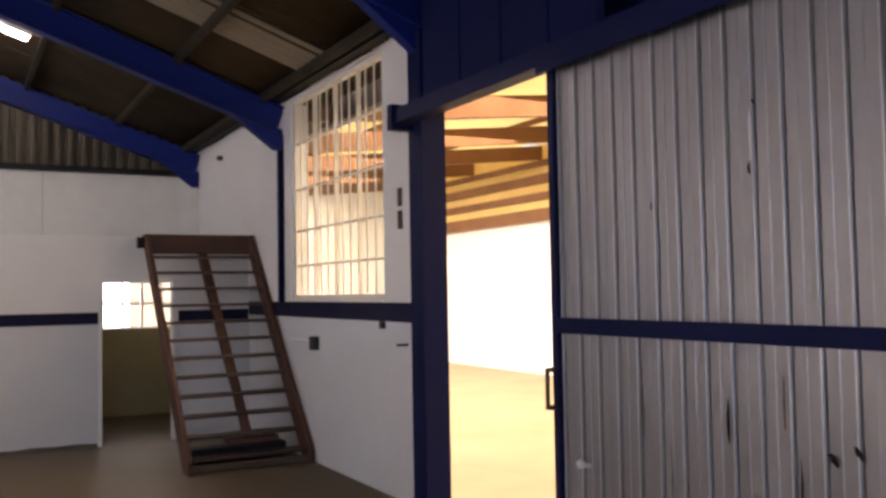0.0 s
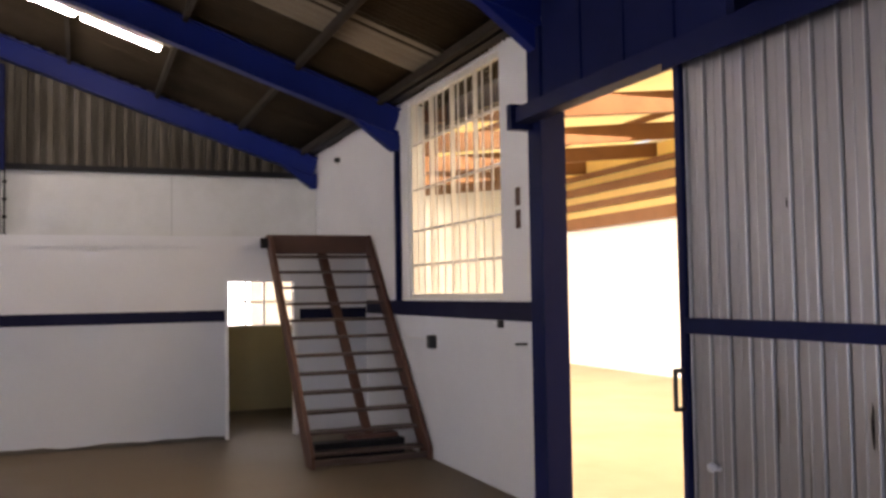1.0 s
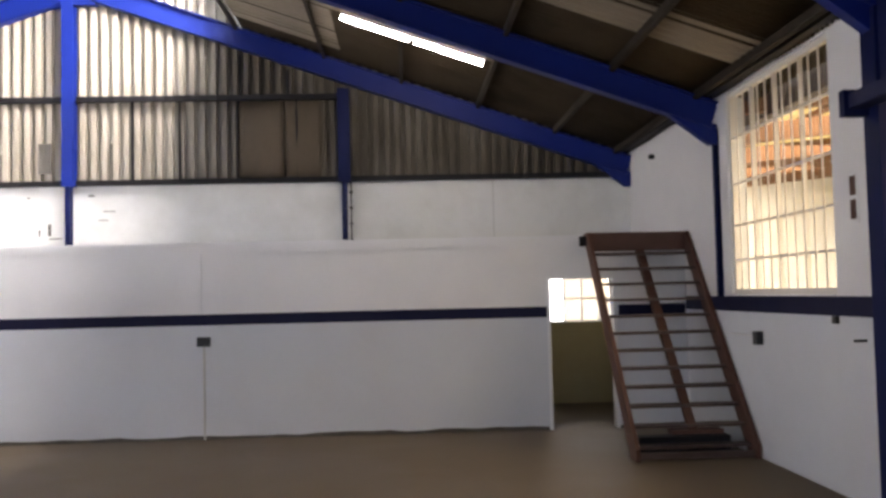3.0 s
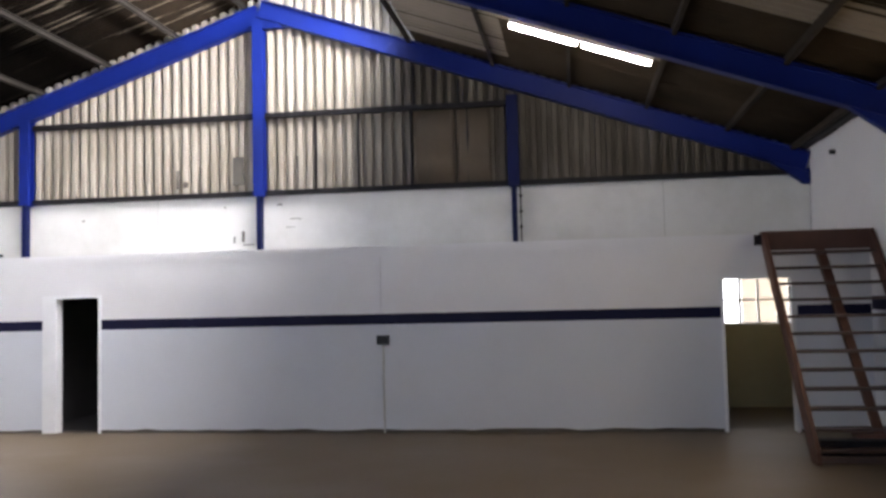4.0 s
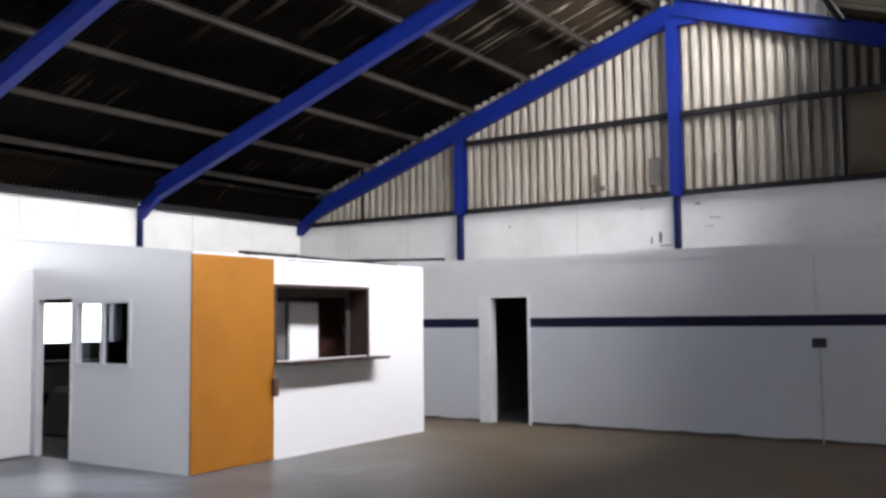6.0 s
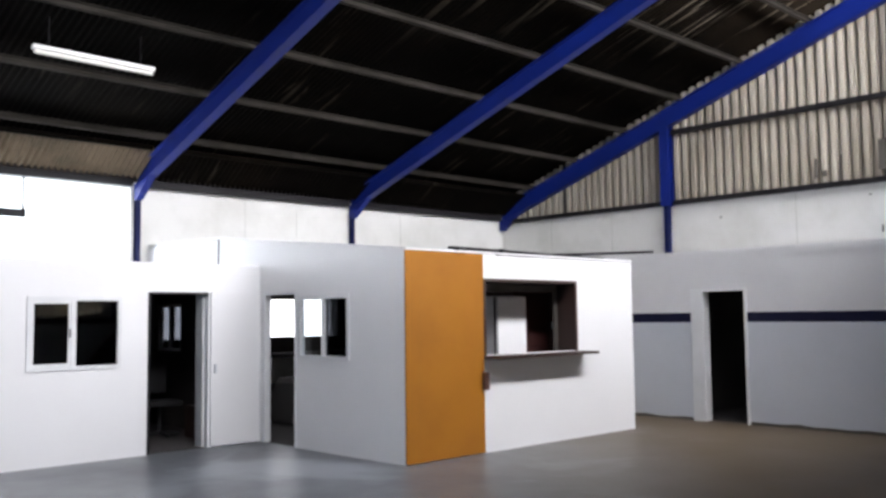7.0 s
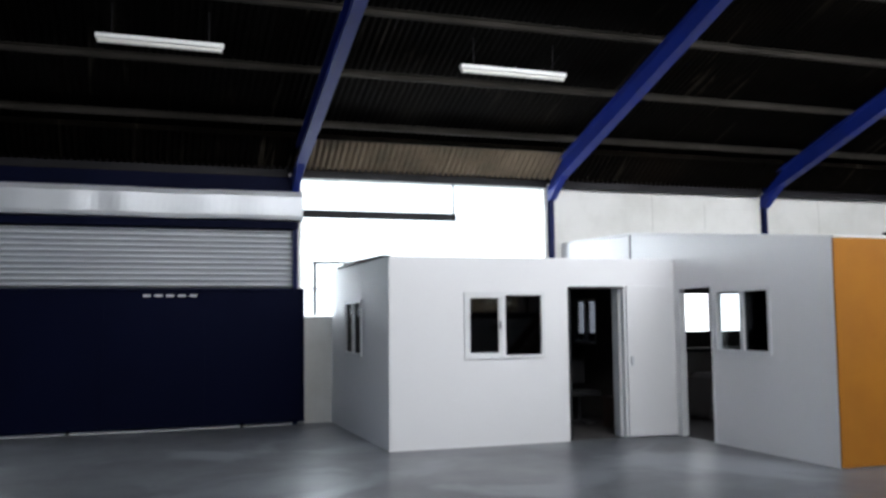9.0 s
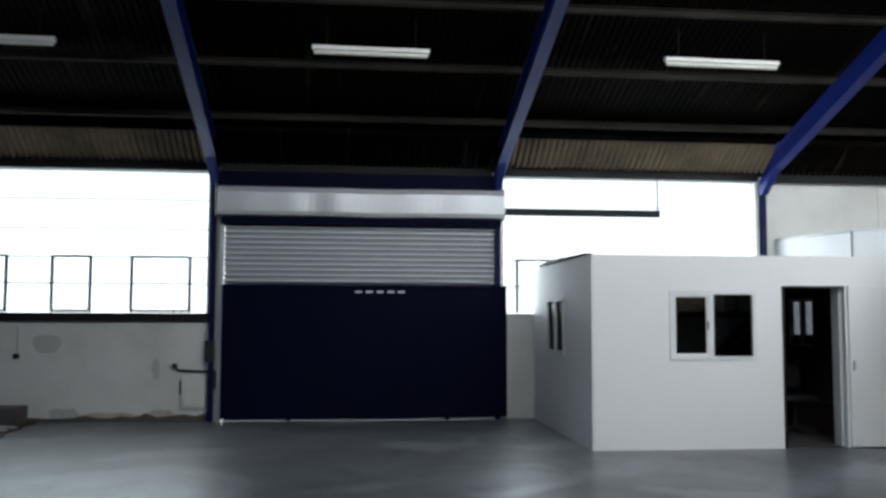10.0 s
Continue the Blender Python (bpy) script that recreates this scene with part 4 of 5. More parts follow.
bx(bm, C1X + 0.002, C1X + 0.04, 6.42, 7.17, 0.02, 2.07, 0.003)
leaf = part("door_leaf", bm, M_PANEL, cab, "white sliding leaf pushed aside")
box_part("handle", leaf, M_SILVER, C1X + 0.041, C1X + 0.075, 6.46, 6.49, 0.98, 1.10)
for y in (5.545, 6.385):
    box_part("door_jamb", cab, M_ALU if y > 6 else M_DARKSTEEL, C1X - 0.08, C1X + 0.012, y, y + 0.03, 0, 2.05)
box_part("door_head", cab, M_DARKSTEEL, C1X - 0.08, C1X + 0.012, 5.576, 6.384, 2.03, 2.055)
box_part("door_reveal", cab, M_CONDUIT, C1X - 0.26, C1X - 0.081, 6.352, 6.384, 0, 2.05)
box_part("corner_trim", cab, M_ALU, C1X - 0.03, C1X + 0.006, C1Y - 0.006, C1Y + 0.03, 0, 2.415)
frame_in("window_6", cab, "x", C1X, 4.06, 5.19, 1.115, 1.985, 1, mid=4.60, sash=True)
frame_in("window_7", cab, "y", C1Y, -12.77, -11.70, 1.12, 1.92, -1)

cab2 = thing("site_cabin", (-9, 9.5, 0), "white site cabin with a serving hatch and ochre panel", "cabin", "cabins in the hall")
bm = bmesh.new()
holes = [(-10.12, -9.40, -1, 2.04), (-9.31, -8.22, 1.17, 1.99), (-13.3, -12.5, 1.2, 1.95)]
wall(bm, "y", C2Y, C2Y + 0.06, XW + 0.004, C2X, 0, 2.44, holes)
part("side_wall", bm, M_PANEL, cab2)
bm = bmesh.new()
prism(bm, [(-11.38, 2.441), (C2X, 2.441), (C2X, 2.48), (-11.38, 2.89)], C2Y, C2Y + 0.06, "y")
part("gable_panel", bm, M_PANEL, cab2)
bm = bmesh.new()
prism(bm, [(XW + 0.004, 2.50), (-11.42, 2.50), (-11.42, 2.88), (XW + 0.004, 2.94)], C2Y + 0.015, C2Y + 0.06, "y")
part("gable_panel", bm, M_PANEL, cab2)
box_part("joint_trim", cab2, M_GLAZEBAR, -11.42, -11.381, C2Y - 0.01, C2Y + 0.06, 2.45, 2.89)
bm = bmesh.new()
wall(bm, "x", C2X, C2X - 0.06, C2Y + 0.061, C2N, 0, 2.47, [(8.54, 10.37, 1.21, 2.15)])
part("front_wall", bm, M_PANEL, cab2)
bm = bmesh.new()
wall(bm, "y", C2N, C2N - 0.06, XW + 0.004, C2X - 0.061, 0, 2.44)
part("back_wall", bm, M_PANEL, cab2)
bm = bmesh.new()
prism(bm, [(XW + 0.004, 2.95), (-11.4, 2.90), (C2X - 0.002, 2.485), (C2X - 0.002, 2.51), (-11.4, 2.93), (XW + 0.004, 2.975)], C2Y + 0.03, C2N + 0.02, "y")
part("roof", bm, M_PANEL, cab2)
box_part("ochre_panel", cab2, M_ORANGE, C2X + 0.002, C2X + 0.030, C2Y - 0.004, 8.49, 0.012, 2.475, 0.003, "ochre painted board covering the corner")
bm = bmesh.new()
bx(bm, C2X + 0.031, C2X + 0.085, 8.44, 8.53, 0.78, 1.00, 0.02)
part("pull_handle", bm, M_RUST, cab2, "brown block handle on the ochre board")
for x in (-10.135, -9.40):
    box_part("door_jamb", cab2, M_ALU, x, x + 0.025, C2Y - 0.012, C2Y + 0.08, 0, 2.05)
box_part("door_head", cab2, M_ALU, -10.11, -9.40, C2Y - 0.012, C2Y + 0.08, 2.02, 2.05)
frame_in("window_8", cab2, "y", C2Y, -9.31, -8.22, 1.17, 1.99, -1, mid=-8.76, glass=M_GLASS, second=M_SMOKE)
frame_in("window_9", cab2, "y", C2Y, -13.3, -12.5, 1.2, 1.95, -1)
hatch = part("hatch_frame", bmesh.new(), M_WOOD, cab2, "dark brown hatch surround")
for y0, y1, z0, z1 in ((8.50, 8.56, 1.20, 2.17), (10.36, 10.41, 1.20, 2.17), (8.561, 10.359, 2.13, 2.17)):
    box_part("lining", hatch, M_WOOD, C2X - 0.30, C2X + 0.012, y0, y1, z0, z1)
bm = bmesh.new()
bx(bm, C2X - 0.28, C2X + 0.28, 8.50, 10.54, 1.165, 1.199, 0.004)
part("hatch_shelf", bm, M_WOOD, cab2, "dark brown serving shelf")
# what shows inside the hatch and the doorways
cup = thing("hatch_cupboard", (-8.2, 10, 0), "dark brown cupboard standing behind the hatch", "cupboard")
box_part("body", cup, M_CUPBOARD, -8.5, -7.95, 9.96, 11.45, 0.0, 2.1, 0.01)
for y0 in (10.0, 10.71):
    leaf = box_part("door", cup, M_CUPBOARD, -7.949, -7.93, y0, y0 + 0.68, 1.15, 2.05, 0.008)
    box_part("raised_panel", leaf, M_CUPBOARD, -7.929, -7.915, y0 + 0.09, y0 + 0.59, 1.26, 1.94, 0.006)
    box_part("handle", leaf, M_SILVER, -7.929, -7.90, y0 + 0.03, y0 + 0.05, 1.5, 1.6)
for y0, y1, z0, z1 in ((8.561, 8.74, 1.20, 2.02), (10.29, 10.359, 1.20, 2.02), (8.561, 10.359, 2.021, 2.129)):
    box_part("inner_frame", hatch, M_HATCH, C2X - 0.34, C2X - 0.302, y0, y1, z0, z1)
fr = thing("refrigerator", (-7.9, 8.95, 0), "white upright refrigerator beside the hatch", "refrigerator")
box_part("body", fr, M_PANEL, -8.35, -7.75, 9.34, 9.92, 0.02, 1.97, 0.02)
box_part("door", fr, M_PANEL, -7.748, -7.70, 9.34, 9.92, 0.04, 1.96, 0.012)
box_part("door_seal", fr, M_DARKSTEEL, -7.76, -7.749, 9.32, 9.339, 0.05, 1.95)
bench = thing("work_bench", (-10.5, 10.6, 0), "dark bench under the low window", "bench")
box_part("top", bench, M_DARK, XW + 0.05, -13.1, 8.4, 11.5, 1.02, 1.07)
for y in (8.5, 9.9, 11.3):
    box_part("panel", bench, M_DARK, XW + 0.06, -13.15, y, y + 0.04, 0, 1.019)
box_part("front", bench, M_RAGSTAIN, -13.149, -13.12, 8.4, 11.5, 0.55, 1.0)
tbl = thing("cloth_covered_table", (-11.6, 8.9, 0), "low table draped in dark cloth", "table")
bm = bmesh.new()
g = bmesh.ops.create_grid(bm, x_segments=14, y_segments=14, size=0.5)["verts"]
for v in g:
    r = max(abs(v.co.x), abs(v.co.y))
    drop = max(0, r - 0.34)
    v.co = Vector((-11.6 + v.co.x * (1.0 if r < 0.34 else 0.82 + 0.05 * math.sin(17 * v.co.y + 13 * v.co.x)), 8.9 + v.co.y, 0.74 - drop * 4.2))
part("cloth", bm, M_DARK, tbl)
for dx in (-0.3, 0.3):
    for dy in (-0.3, 0.3):
        box_part("leg", tbl, M_DARK, -11.6 + dx - 0.02, -11.6 + dx + 0.02, 8.9 + dy - 0.02, 8.9 + dy + 0.02, 0, 0.73)
ch = thing("office_chair", (-11.75, 6.45, 0), "black office chair in the dim cabin", "chair")
bm = bmesh.new()
bx(bm, -12.0, -11.5, 6.2, 6.7, 0.46, 0.54, 0.03)
part("seat", bm, M_BLACK, ch)
bm = bmesh.new()
bx(bm, -12.05, -11.98, 6.22, 6.68, 0.62, 1.22, 0.03)
part("backrest", bm, M_BLACK, ch)
bm = bmesh.new()
rod(bm, (-11.75, 6.45, 0.08), (-11.75, 6.45, 0.46), 0.03)
part("stem", bm, M_BLACK, ch)
for k in range(5):
    a = k * 2 * math.pi / 5
    bm = bmesh.new()
    beam(bm, (-11.75, 6.45, 0.09), (-11.75 + 0.28 * math.cos(a), 6.45 + 0.28 * math.sin(a), 0.05), 0.04, 0.04)
    part("leg", bm, M_BLACK, ch)
bxs = thing("storage_box", (-11.2, 6.85, 0), "brown box on the dim cabin floor", "box")
bm = bmesh.new()
bx(bm, -11.5, -10.95, 6.72, 7.12, 0.0, 0.42, 0.006)
part("body", bm, M_WOOD, bxs)
box_part("lid", bxs, M_WOOD, -11.51, -10.94, 6.71, 7.13, 0.421, 0.46)

# added near-black inner linings that put the cabins' shade into colour
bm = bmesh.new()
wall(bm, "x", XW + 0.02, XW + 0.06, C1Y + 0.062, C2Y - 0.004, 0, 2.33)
part("back_shade_lining", bm, M_DARK, cab)
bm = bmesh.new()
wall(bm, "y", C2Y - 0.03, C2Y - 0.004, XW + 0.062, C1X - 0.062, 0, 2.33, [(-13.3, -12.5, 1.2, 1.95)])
part("inner_shade_lining", bm, M_DARK, cab)
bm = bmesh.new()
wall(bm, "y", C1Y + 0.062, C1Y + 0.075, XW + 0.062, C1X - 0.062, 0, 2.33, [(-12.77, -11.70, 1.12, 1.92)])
part("inner_shade_lining", bm, M_DARK, cab)
box_part("floor_shade_lining", cab, M_DARK, XW + 0.062, C1X - 0.062, C1Y + 0.08, C2Y - 0.035, 0.002, 0.012)
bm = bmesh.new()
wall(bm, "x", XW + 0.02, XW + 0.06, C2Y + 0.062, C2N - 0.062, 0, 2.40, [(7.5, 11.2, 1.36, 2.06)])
part("back_shade_lining", bm, M_DARK, cab2)
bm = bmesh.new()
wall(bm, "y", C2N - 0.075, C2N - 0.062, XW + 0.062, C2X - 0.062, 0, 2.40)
part("inner_shade_lining", bm, M_DARK, cab2)
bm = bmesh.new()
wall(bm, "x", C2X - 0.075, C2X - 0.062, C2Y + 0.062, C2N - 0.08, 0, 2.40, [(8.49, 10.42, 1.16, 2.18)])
part("inner_shade_lining", bm, M_DARK, cab2)
box_part("ceiling_shade_lining", cab2, M_DARK, XW + 0.062, C2X - 0.08, C2Y + 0.062, C2N - 0.08, 2.401, 2.43)
box_part("floor_shade_lining", cab2, M_DARK, XW + 0.062, C2X - 0.08, C2Y + 0.062, C2N - 0.08, 0.002, 0.012)

# bright hazy sky behind the west glazing and the low windows
bm = bmesh.new()
bx(bm, -40.2, -40, -60, 80, -0.1, 40)
solid("backdrop", bm, M_SKYGLOW, "plain white hazy sky outside the windows", "sky")
bm = bmesh.new()
bx(bm, -10, 20, 40, 40.2, -0.1, 18)
solid("backdrop", bm, M_SKYGLOW, "plain white hazy sky behind the gable", "sky")

# loose things on the cabin roofs
def roof_piece(name, label, x, y, z, sx, sy, sz, rz, material):
    bm = bmesh.new()
    bx(bm, -sx / 2, sx / 2, -sy / 2, sy / 2, 0, sz, min(sx, sy, sz) * 0.15)
    bmesh.ops.rotate(bm, verts=bm.verts, cent=(0, 0, 0), matrix=Matrix.Rotation(radians(rz), 3, "Z"))
    bmesh.ops.translate(bm, verts=bm.verts, vec=(x, y, z))
    return tagged(new(name, mesh_of(name, bm, material)), label, "offcut")


roof_piece("timber_offcut", "dark timber offcut lying on the cabin roof", -10.95, 3.09, 2.44, 0.8, 0.10, 0.035, 4, M_DARKSTEEL)
roof_piece("timber_offcut", "short dark offcut lying on the cabin roof", -12.5, 3.10, 2.44, 1.9, 0.14, 0.045, -2, M_WOOD)
roof_piece("plank", "long dark plank along the cabin roof", -7.6, 10.0, 2.55, 0.10, 3.6, 0.03, 5, M_DARKSTEEL)
roof_piece("floodlight", "small black lamp body on the cabin roof edge", -7.35, 8.28, 2.49, 0.10, 0.14, 0.06, 0, M_BLACK)
roof_piece("floodlight", "small black lamp body on the cabin roof", -7.5, 9.2, 2.50, 0.12, 0.12, 0.09, 20, M_BLACK)

# ---- sockets, conduits, pipes ----
def conduit(name, label, pts, r, material, box=None):
    ob = thing(name, pts[0], label, "conduit")
    for a, b in zip(pts[:-1], pts[1:]):
        bm = bmesh.new()
        rod(bm, a, b, r)
        part("pipe", bm, material, ob)
    if box:
        bm = bmesh.new()
        bx(bm, *box, 0.008)
        part("box", bm, M_BLACK, ob, "dark socket box")
    return ob


conduit("socket", "dark wall socket fed by a white conduit", [(-1.73, YP - 0.014, 0.0), (-1.73, YP - 0.014, 1.28)], 0.014, M_RAGSTAIN, (-1.82, -1.64, YP - 0.07, YP - 0.005, 1.27, 1.40))
conduit("conduit", "thin white conduit up the partition wall", [(-1.76, YP - 0.01, 1.73), (-1.76, YP - 0.01, 2.55)], 0.008, M_CONDUIT)
conduit("switch_box", "red brown switch box on a side wall conduit", [(XE - 0.014, 11.5, 1.36), (XE - 0.014, 10.68, 1.36)], 0.010, M_CONDUIT, (XE - 0.08, XE - 0.004, 10.54, 10.67, 1.27, 1.42))
conduit("wall_socket", "small dark socket below the window", [(XE - 0.012, 9.0, 1.60), (XE - 0.012, 8.85, 1.60)], 0.006, M_CONDUIT, (XE - 0.05, XE - 0.004, 8.77, 8.84, 1.56, 1.63))
conduit("hook", "short dark hook on the side wall", [(XE - 0.002, 8.3, 1.43), (XE - 0.12, 8.3, 1.43)], 0.012, M_BLACK)
conduit("sensor", "small dark sensor high on the side wall", [(XE - 0.002, 14.6, 4.0), (XE - 0.08, 14.6, 4.0)], 0.04, M_BLACK)
sg = thing("wall_notice", (XE, 8.42, 2.67), "narrow faded brown notice beside the window", "sign")
box_part("plate", sg, M_ALU, XE - 0.008, XE - 0.001, 8.34, 8.50, 2.45, 2.90)
for k in range(2):
    box_part("print_bar", sg, M_RUST, XE - 0.011, XE - 0.0085, 8.37, 8.47, 2.49 + k * 0.21, 2.66 + k * 0.21)
pipe = conduit("water_pipe", "dark water pipe and tap on the stained wall", [(XW + 0.03, -2.66, 0.85), (XW + 0.03, -2.60, 0.79), (XW + 0.03, -2.12, 0.77), (XW + 0.03, -2.09, 2.26)], 0.02, M_BLACK, (XW + 0.004, XW + 0.12, -2.19, -2.05, 0.92, 1.26))
box_part("valve", pipe, M_BLACK, XW + 0.02, XW + 0.10, -2.13, -2.02, 0.50, 0.80, 0.02)
box_part("tap", pipe, M_BLACK, XW + 0.02, XW + 0.09, -2.69, -2.62, 0.83, 0.90, 0.012)
box_part("bracket", pipe, M_BLACK, XW + 0.002, XW + 0.02, -2.58, -2.56, 0.42, 0.62)
conduit("drop_cord", "thin cord with a dark plug on the wall", [(XW + 0.012, -5.03, 1.5), (XW + 0.012, -5.04, 1.05)], 0.006, M_CONDUIT, (XW + 0.004, XW + 0.05, -5.08, -5.0, 0.98, 1.05))
pt = thing("wall_patch", (XW, -4.6, 1.2), "grey plaster patch on the stained wall", "patch", kind="structure")
bm = bmesh.new()
ring = [bm.verts.new((XW + 0.004, -4.6 + 0.21 * math.cos(a) * (1 + 0.12 * math.sin(3 * a)), 1.2 + 0.17 * math.sin(a) * (1 + 0.15 * math.cos(2 * a)))) for a in [k * math.pi / 12 for k in range(24)]]
bm.faces.new(ring)
part("patch", bm, M_RAGSTAIN, pt)
cp = thing("wall_cupboard", (XW, -2.4, 0), "low pale meter box against the wall", "meter box")
box_part("body", cp, M_OLD, XW + 0.003, XW + 0.05, -2.55, -2.16, 0.20, 0.70, 0.005)
box_part("door", cp, M_OLD, XW + 0.051, XW + 0.058, -2.53, -2.36, 0.23, 0.67, 0.002)
box_part("door", cp, M_OLD, XW + 0.051, XW + 0.058, -2.35, -2.18, 0.23, 0.67, 0.002)


def ragged(name, parent, material, x0, y, z, w, h, seed, label):
    """A flat stain with an uneven outline on the west wall."""
    r = random.Random(seed)
    bm = bmesh.new()
    bm.faces.new([bm.verts.new((x0, y + w / 2 * math.cos(a) * r.uniform(0.7, 1.15), max(0.002, z + h / 2 * math.sin(a) * r.uniform(0.7, 1.15)))) for a in [k * math.pi / 10 for k in range(20)]])
    return part(name, bm, material, parent, label)


ragged("stain", wall_west, M_STAIN, XW + 0.0035, -2.85, 0.10, 0.42, 0.20, 1, "rusty stain on plaster")
ragged("stain", wall_west, M_STAIN, XW + 0.0037, -3.6, 0.08, 0.9, 0.14, 2, "rusty stain on plaster")
ragged("stain", wall_west, M_RAGSTAIN, XW + 0.0031, -2.95, 0.82, 0.14, 0.32, 3, "grey damp stain")
ragged("stain", wall_west, M_RAGSTAIN, XW + 0.0033, -4.3, 0.12, 0.5, 0.22, 4, "grey damp stain")
for y, z0, z1 in ((10.24, 3.28, 3.75), (12.9, 3.0, 3.9), (9.1, 2.98, 3.9)):
    bm = bmesh.new()
    prism(bm, [(y - 0.006, z0), (y + 0.006, z0), (y + 0.014, (z0 + z1) / 2), (y + 0.004, z1), (y - 0.006, z1), (y + 0.002, (z0 + z1) / 2)], XW - 0.002, XW + 0.004, "x")
    part("crack", bm, M_RAGSTAIN, wall_west)
# strip of damp dirt where the floor paint ends, with offcuts in it
bm = bmesh.new()
r = random.Random(8)
edge = [(XW + 0.02 + 4.2 * k / 14, -4.68 + 0.22 * k / 14 + r.uniform(-0.05, 0.05)) for k in range(15)]
top = [bm.verts.new((x, y, 0.006)) for x, y in edge]
low = [bm.verts.new((x, -6.9, 0.012)) for x, y in edge]
for k in range(14):
    bm.faces.new((top[k], low[k], low[k + 1], top[k + 1]))
solid("floor_dirt", bm, M_DEBRIS, "strip of dark damp dirt over the floor edge", "dirt")
for x, y, ln, rz in ((-13.15, -5.15, 0.9, 68), (-12.75, -5.0, 0.5, 80), (-12.4, -4.95, 0.7, 20)):
    bm = bmesh.new()
    bx(bm, -ln / 2, ln / 2, -0.03, 0.03, 0.0, 0.025, 0.004)
    bmesh.ops.rotate(bm, verts=bm.verts, cent=(0, 0, 0), matrix=Matrix.Rotation(radians(rz), 3, "Z"))
    bmesh.ops.translate(bm, verts=bm.verts, vec=(x, y, 0.012))
    tagged(new("batten_offcut", mesh_of("batten_offcut", bm, M_CONDUIT)), "pale timber batten offcut lying in the dirt", "offcut", "offcuts in the dirt")
sk = thing("crate", (XW + 0.3, -5.3, 0), "low dusty crate beside the wall", "crate")
bm = bmesh.new()
bx(bm, XW + 0.05, XW + 0.55, -5.9, -4.83, 0.012, 0.27, 0.01)
part("body", bm, M_HATCH, sk)
for y in (-5.9, -5.38, -4.86):
    box_part("corner_batten", sk, M_HATCH, XW + 0.551, XW + 0.57, y, y + 0.05, 0.02, 0.26)

# grime line at the foot of the partition wall
for x0, x1 in ((XW + 0.01, -7.0), (-6.11, 3.01), (4.01, XE - 0.02)):
    n = int((x1 - x0) / 0.25) + 1
    bm = bmesh.new()
    top = [0.034 + 0.03 * rnd.random() for k in range(n + 1)]
    lo = [bm.verts.new((x0 + (x1 - x0) * k / n, YP - 0.006, 0.0005)) for k in range(n + 1)]
    hi = [bm.verts.new((x0 + (x1 - x0) * k / n, YP - 0.006, top[k])) for k in range(n + 1)]
    for k in range(n):
        bm.faces.new((lo[k], lo[k + 1], hi[k + 1], hi[k]))
    solid("baseboard", bm, M_GRIME, "dark grime line along the foot of the wall", "skirting")

# joints, scuffs and repairs of the gable
for x, z0, z1 in ((-12.3, 2.75, 3.86), (-6.61, 2.75, 3.86), (-10.64, 2.75, 3.86), (2.6, 2.75, 3.86)):
    bm = bmesh.new()
    bx(bm, x - 0.008, x + 0.008, YG - 0.004, YG + 0.002, z0, z1)
    part("joint", bm, M_RAGSTAIN, wall_north)
for x, z, w, h in ((-4.25, 3.72, 0.10, 0.03), (-3.95, 3.45, 0.20, 0.015), (-4.05, 3.30, 0.16, 0.012), (-4.95, 3.15, 0.05, 0.20), (-5.12, 3.1, 0.03, 0.12), (-4.85, 3.0, 0.22, 0.02), (-5.3, 3.7, 0.05, 0.02), (-8.1, 3.55, 0.05, 0.03)):
    bm = bmesh.new()
    bx(bm, x - w / 2, x + w / 2, YG - 0.004, YG + 0.002, z - h / 2, z + h / 2)
    part("scuff", bm, M_GRIME, wall_north)
for x, z, w, h in ((-5.02, 4.36, 0.22, 0.52), (-6.2, 4.25, 0.06, 0.35), (-6.05, 4.15, 0.10, 0.10), (-5.75, 4.2, 0.03, 0.5), (-3.9, 4.3, 0.04, 0.6)):
    bm = bmesh.new()
    bx(bm, x - w / 2, x + w / 2, YG - 0.030, YG - 0.020, z - h / 2, z + h / 2)
    part("repair_plate", bm, M_GRIME, cladding, "dark rusty repair plate")
for x in (-0.76, -1.78, -2.75, -3.55):
    bm = bmesh.new()
    rod(bm, (x, YG - 0.03, 3.97), (x, YG - 0.03, 5.31), 0.022, 6)
    part("strut", bm, M_DARKSTEEL, rails)
for x in (-0.9, -1.72):
    bm = bmesh.new()
    rod(bm, (x, YG - 0.03, 5.40), (x, YG - 0.03, under(x, 7.1)), 0.02, 6)
    part("strut", bm, M_DARKSTEEL, rails)

# store behind the narrow doorway, its shade put into near-black walls and floor
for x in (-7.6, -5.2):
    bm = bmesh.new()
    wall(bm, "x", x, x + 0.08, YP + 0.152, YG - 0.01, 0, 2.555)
    solid("wall_room", bm, M_DARK, "store room inner wall coloured near-black for shade", "wall")
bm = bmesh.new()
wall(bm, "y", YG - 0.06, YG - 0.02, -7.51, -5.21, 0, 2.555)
solid("wall_room", bm, M_DARK, "store room back wall coloured near-black for shade", "wall")
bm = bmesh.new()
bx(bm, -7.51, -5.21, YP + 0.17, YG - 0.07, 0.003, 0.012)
solid("floor_room", bm, M_DARK, "store room floor sheet coloured near-black for shade", "floor")
# timber plate along the neighbouring eaves
bm = bmesh.new()
beam(bm, (5.62, 7.9, 4.20), (5.62, 23.9, 4.20), 0.16, 0.36)
part("wall_plate", bm, M_WOOD, roof_neighbour)
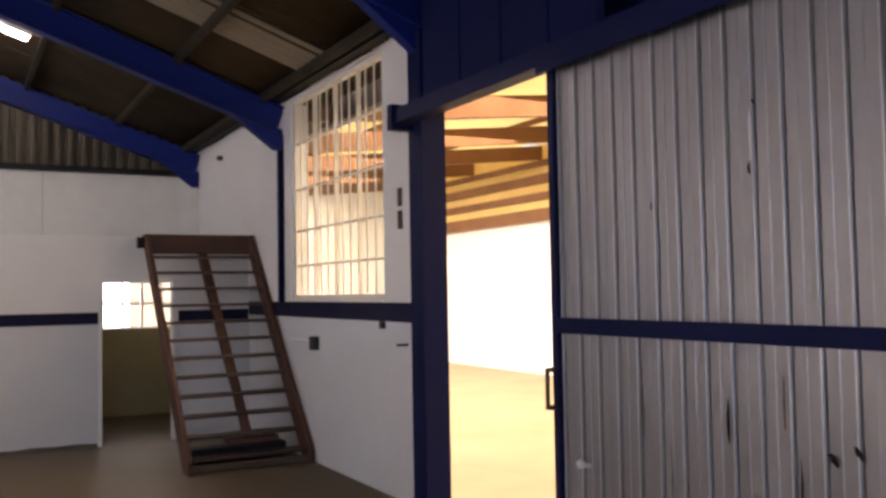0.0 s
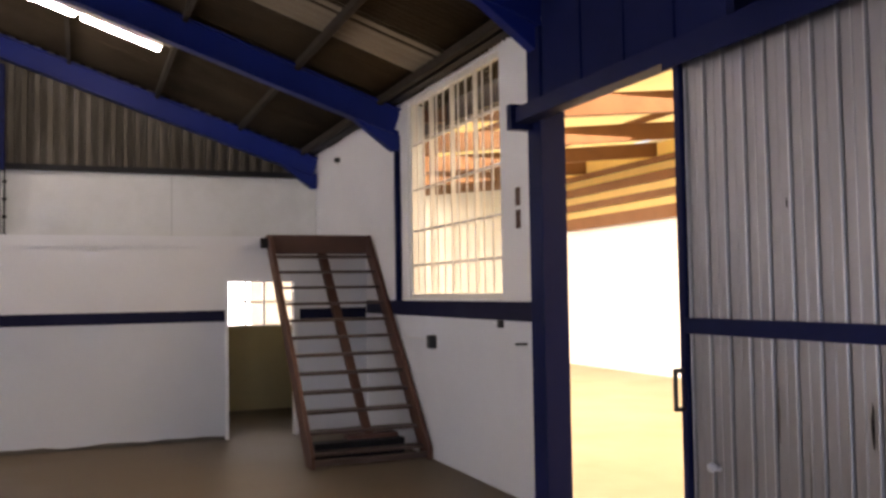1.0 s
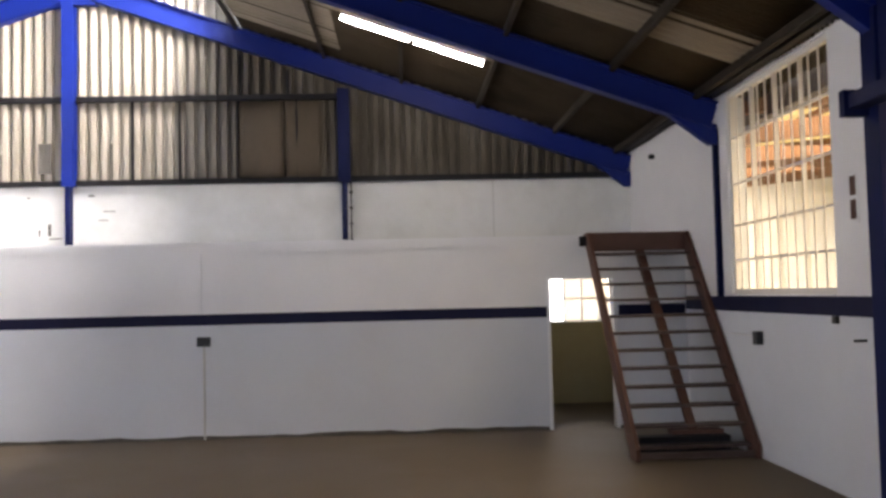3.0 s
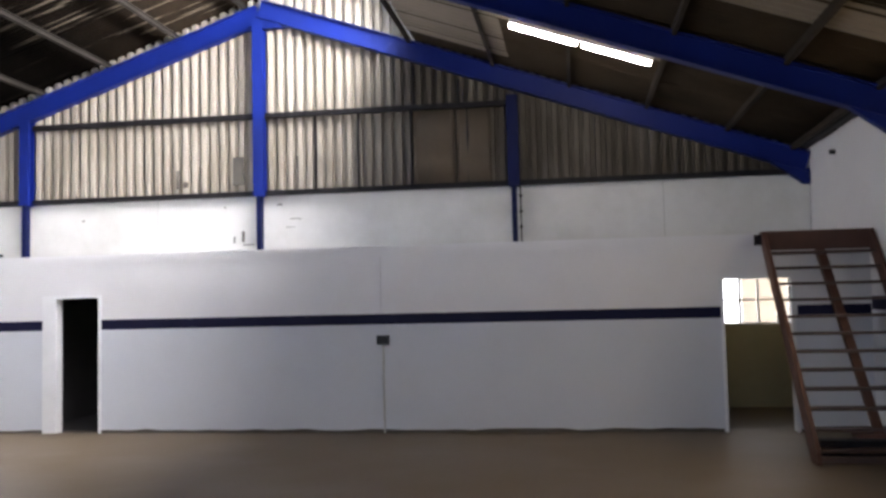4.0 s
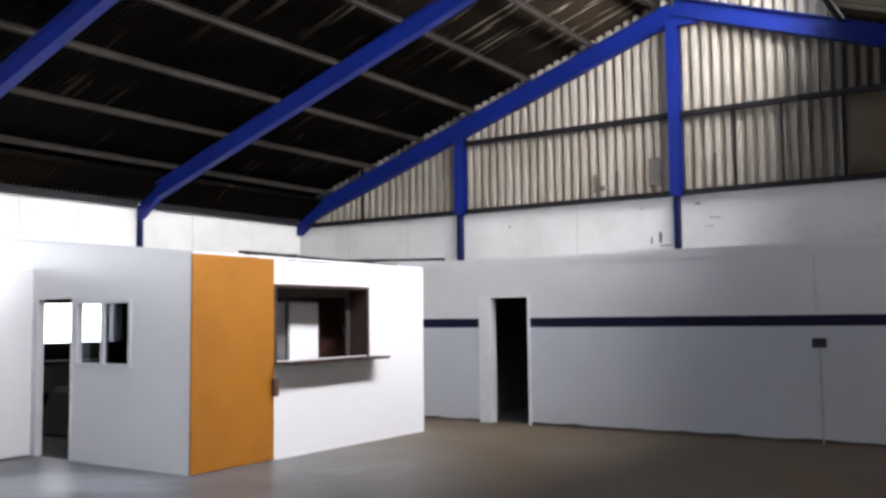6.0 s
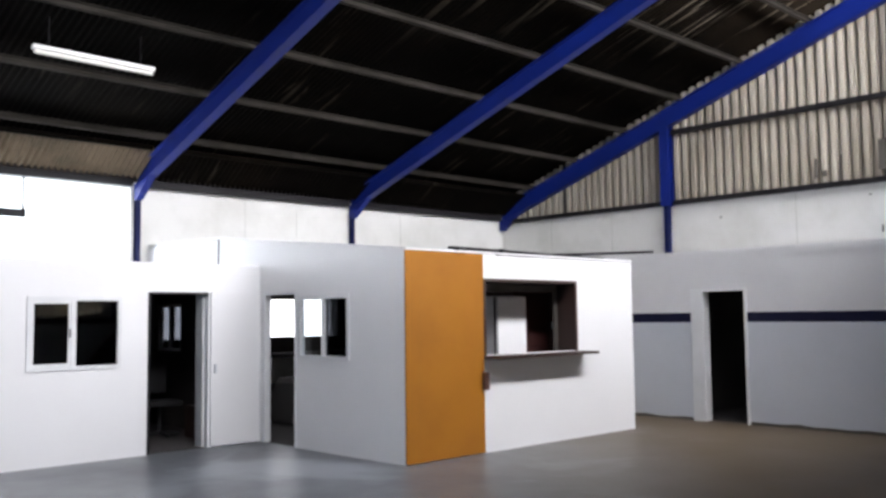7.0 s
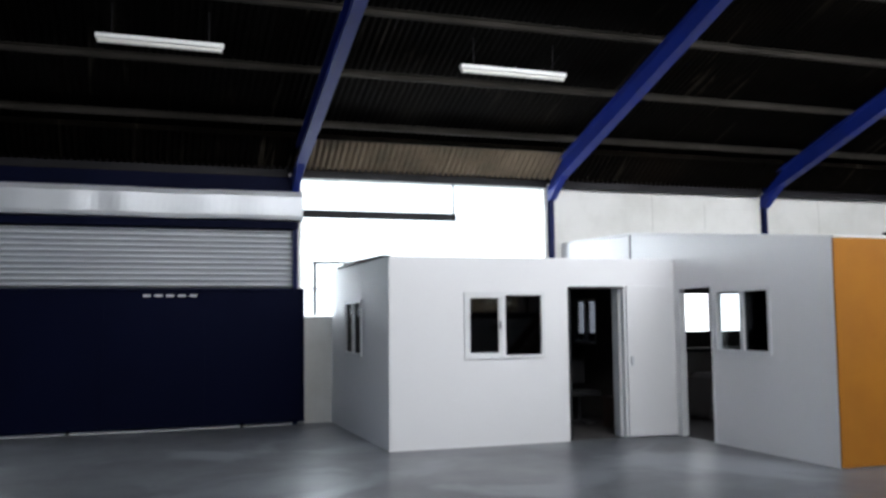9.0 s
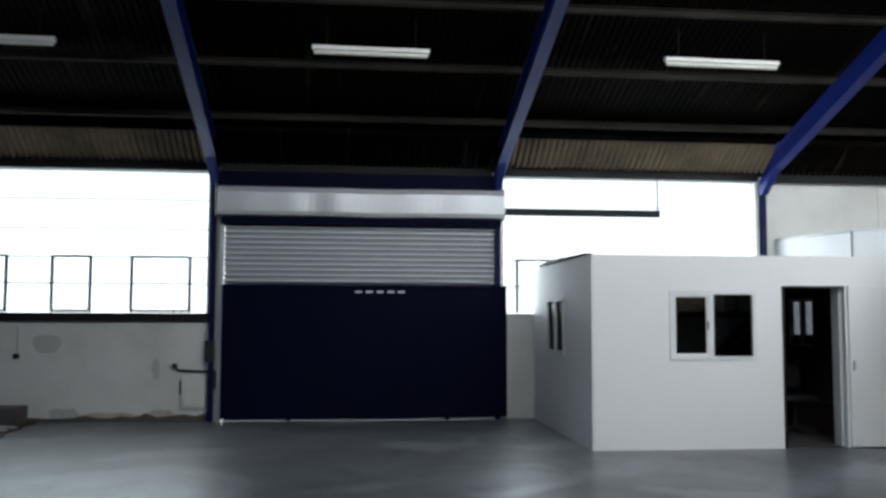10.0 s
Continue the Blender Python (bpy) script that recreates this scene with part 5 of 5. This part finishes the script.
# dirt along the west wall
bm = bmesh.new()
n = 24
lo = [bm.verts.new((XW + 0.005, -6.6 + 4.45 * k / n, 0.0005)) for k in range(n + 1)]
hi = [bm.verts.new((XW + 0.005, -6.6 + 4.45 * k / n, 0.05 + 0.08 * rnd.random())) for k in range(n + 1)]
for k in range(n):
    bm.faces.new((lo[k], lo[k + 1], hi[k + 1], hi[k]))
solid("baseboard", bm, M_GRIME, "ragged dirt line along the foot of the wall", "skirting")

bm = bmesh.new()
bx(bm, XW - 0.20, XW - 0.15, YS - 0.2, YG + 0.2, 4.021, 4.30)
solid("wall_head", bm, M_DARK, "dark board closing the gap above the wall head", "wall")
# sheets that close the west eaves, paler over the glazing to paint its light
eaves = thing("eaves_sheeting", (XW, 2, 4.05), "brown corrugated sheets closing the eaves, paler over the glazing for painted window light", "roof", kind="structure")
for k in range(len(FRAMES) - 1):
    y0, y1 = FRAMES[k + 1][0] - 0.001, FRAMES[k][0] + (0.001 if k else 0.14)
    bm = bmesh.new()
    n = int((y1 - y0) / 0.02)
    prev = None
    for i in range(n + 1):
        y = y0 + (y1 - y0) * i / n
        dz = 0.030 * math.cos(2 * math.pi * y / 0.10)
        row = [bm.verts.new((x, y, z + dz)) for x, z in ((-13.645, 4.085), (-13.35, 4.27), (-13.02, 4.505))]
        if prev:
            for j in range(2):
                bm.faces.new((prev[j], row[j], row[j + 1], prev[j + 1])).smooth = True
        prev = row
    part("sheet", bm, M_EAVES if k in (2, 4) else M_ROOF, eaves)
    box_part("angle", eaves, M_ROOF, -13.05, -12.995, y0 + 0.09, y1 - 0.09, 4.45, 4.53)

# lintel lining of the side doorway
bm = bmesh.new()
bx(bm, XE - 0.002, XE + 0.222, 4.702, 7.998, 3.57, 3.618)
solid("lintel", bm, M_NAVY, "navy steel lintel over the side doorway", "lintel")
# pole left lying across the cabin roof
bm = bmesh.new()
rod(bm, (-7.71, 9.60, 2.52), (-7.71, 13.15, 2.73), 0.022)
tagged(new("pole", mesh_of("pole", bm, M_DARKSTEEL)), "long dark pole lying across the cabin roof", "pole")

# navy fascia behind the door track
bm = bmesh.new()
bx(bm, XE - 0.03, XE - 0.003, 4.702, 7.998, 3.56, 3.9)
solid("fascia", bm, M_NAVY, "navy steel fascia over the side doorway", "fascia")
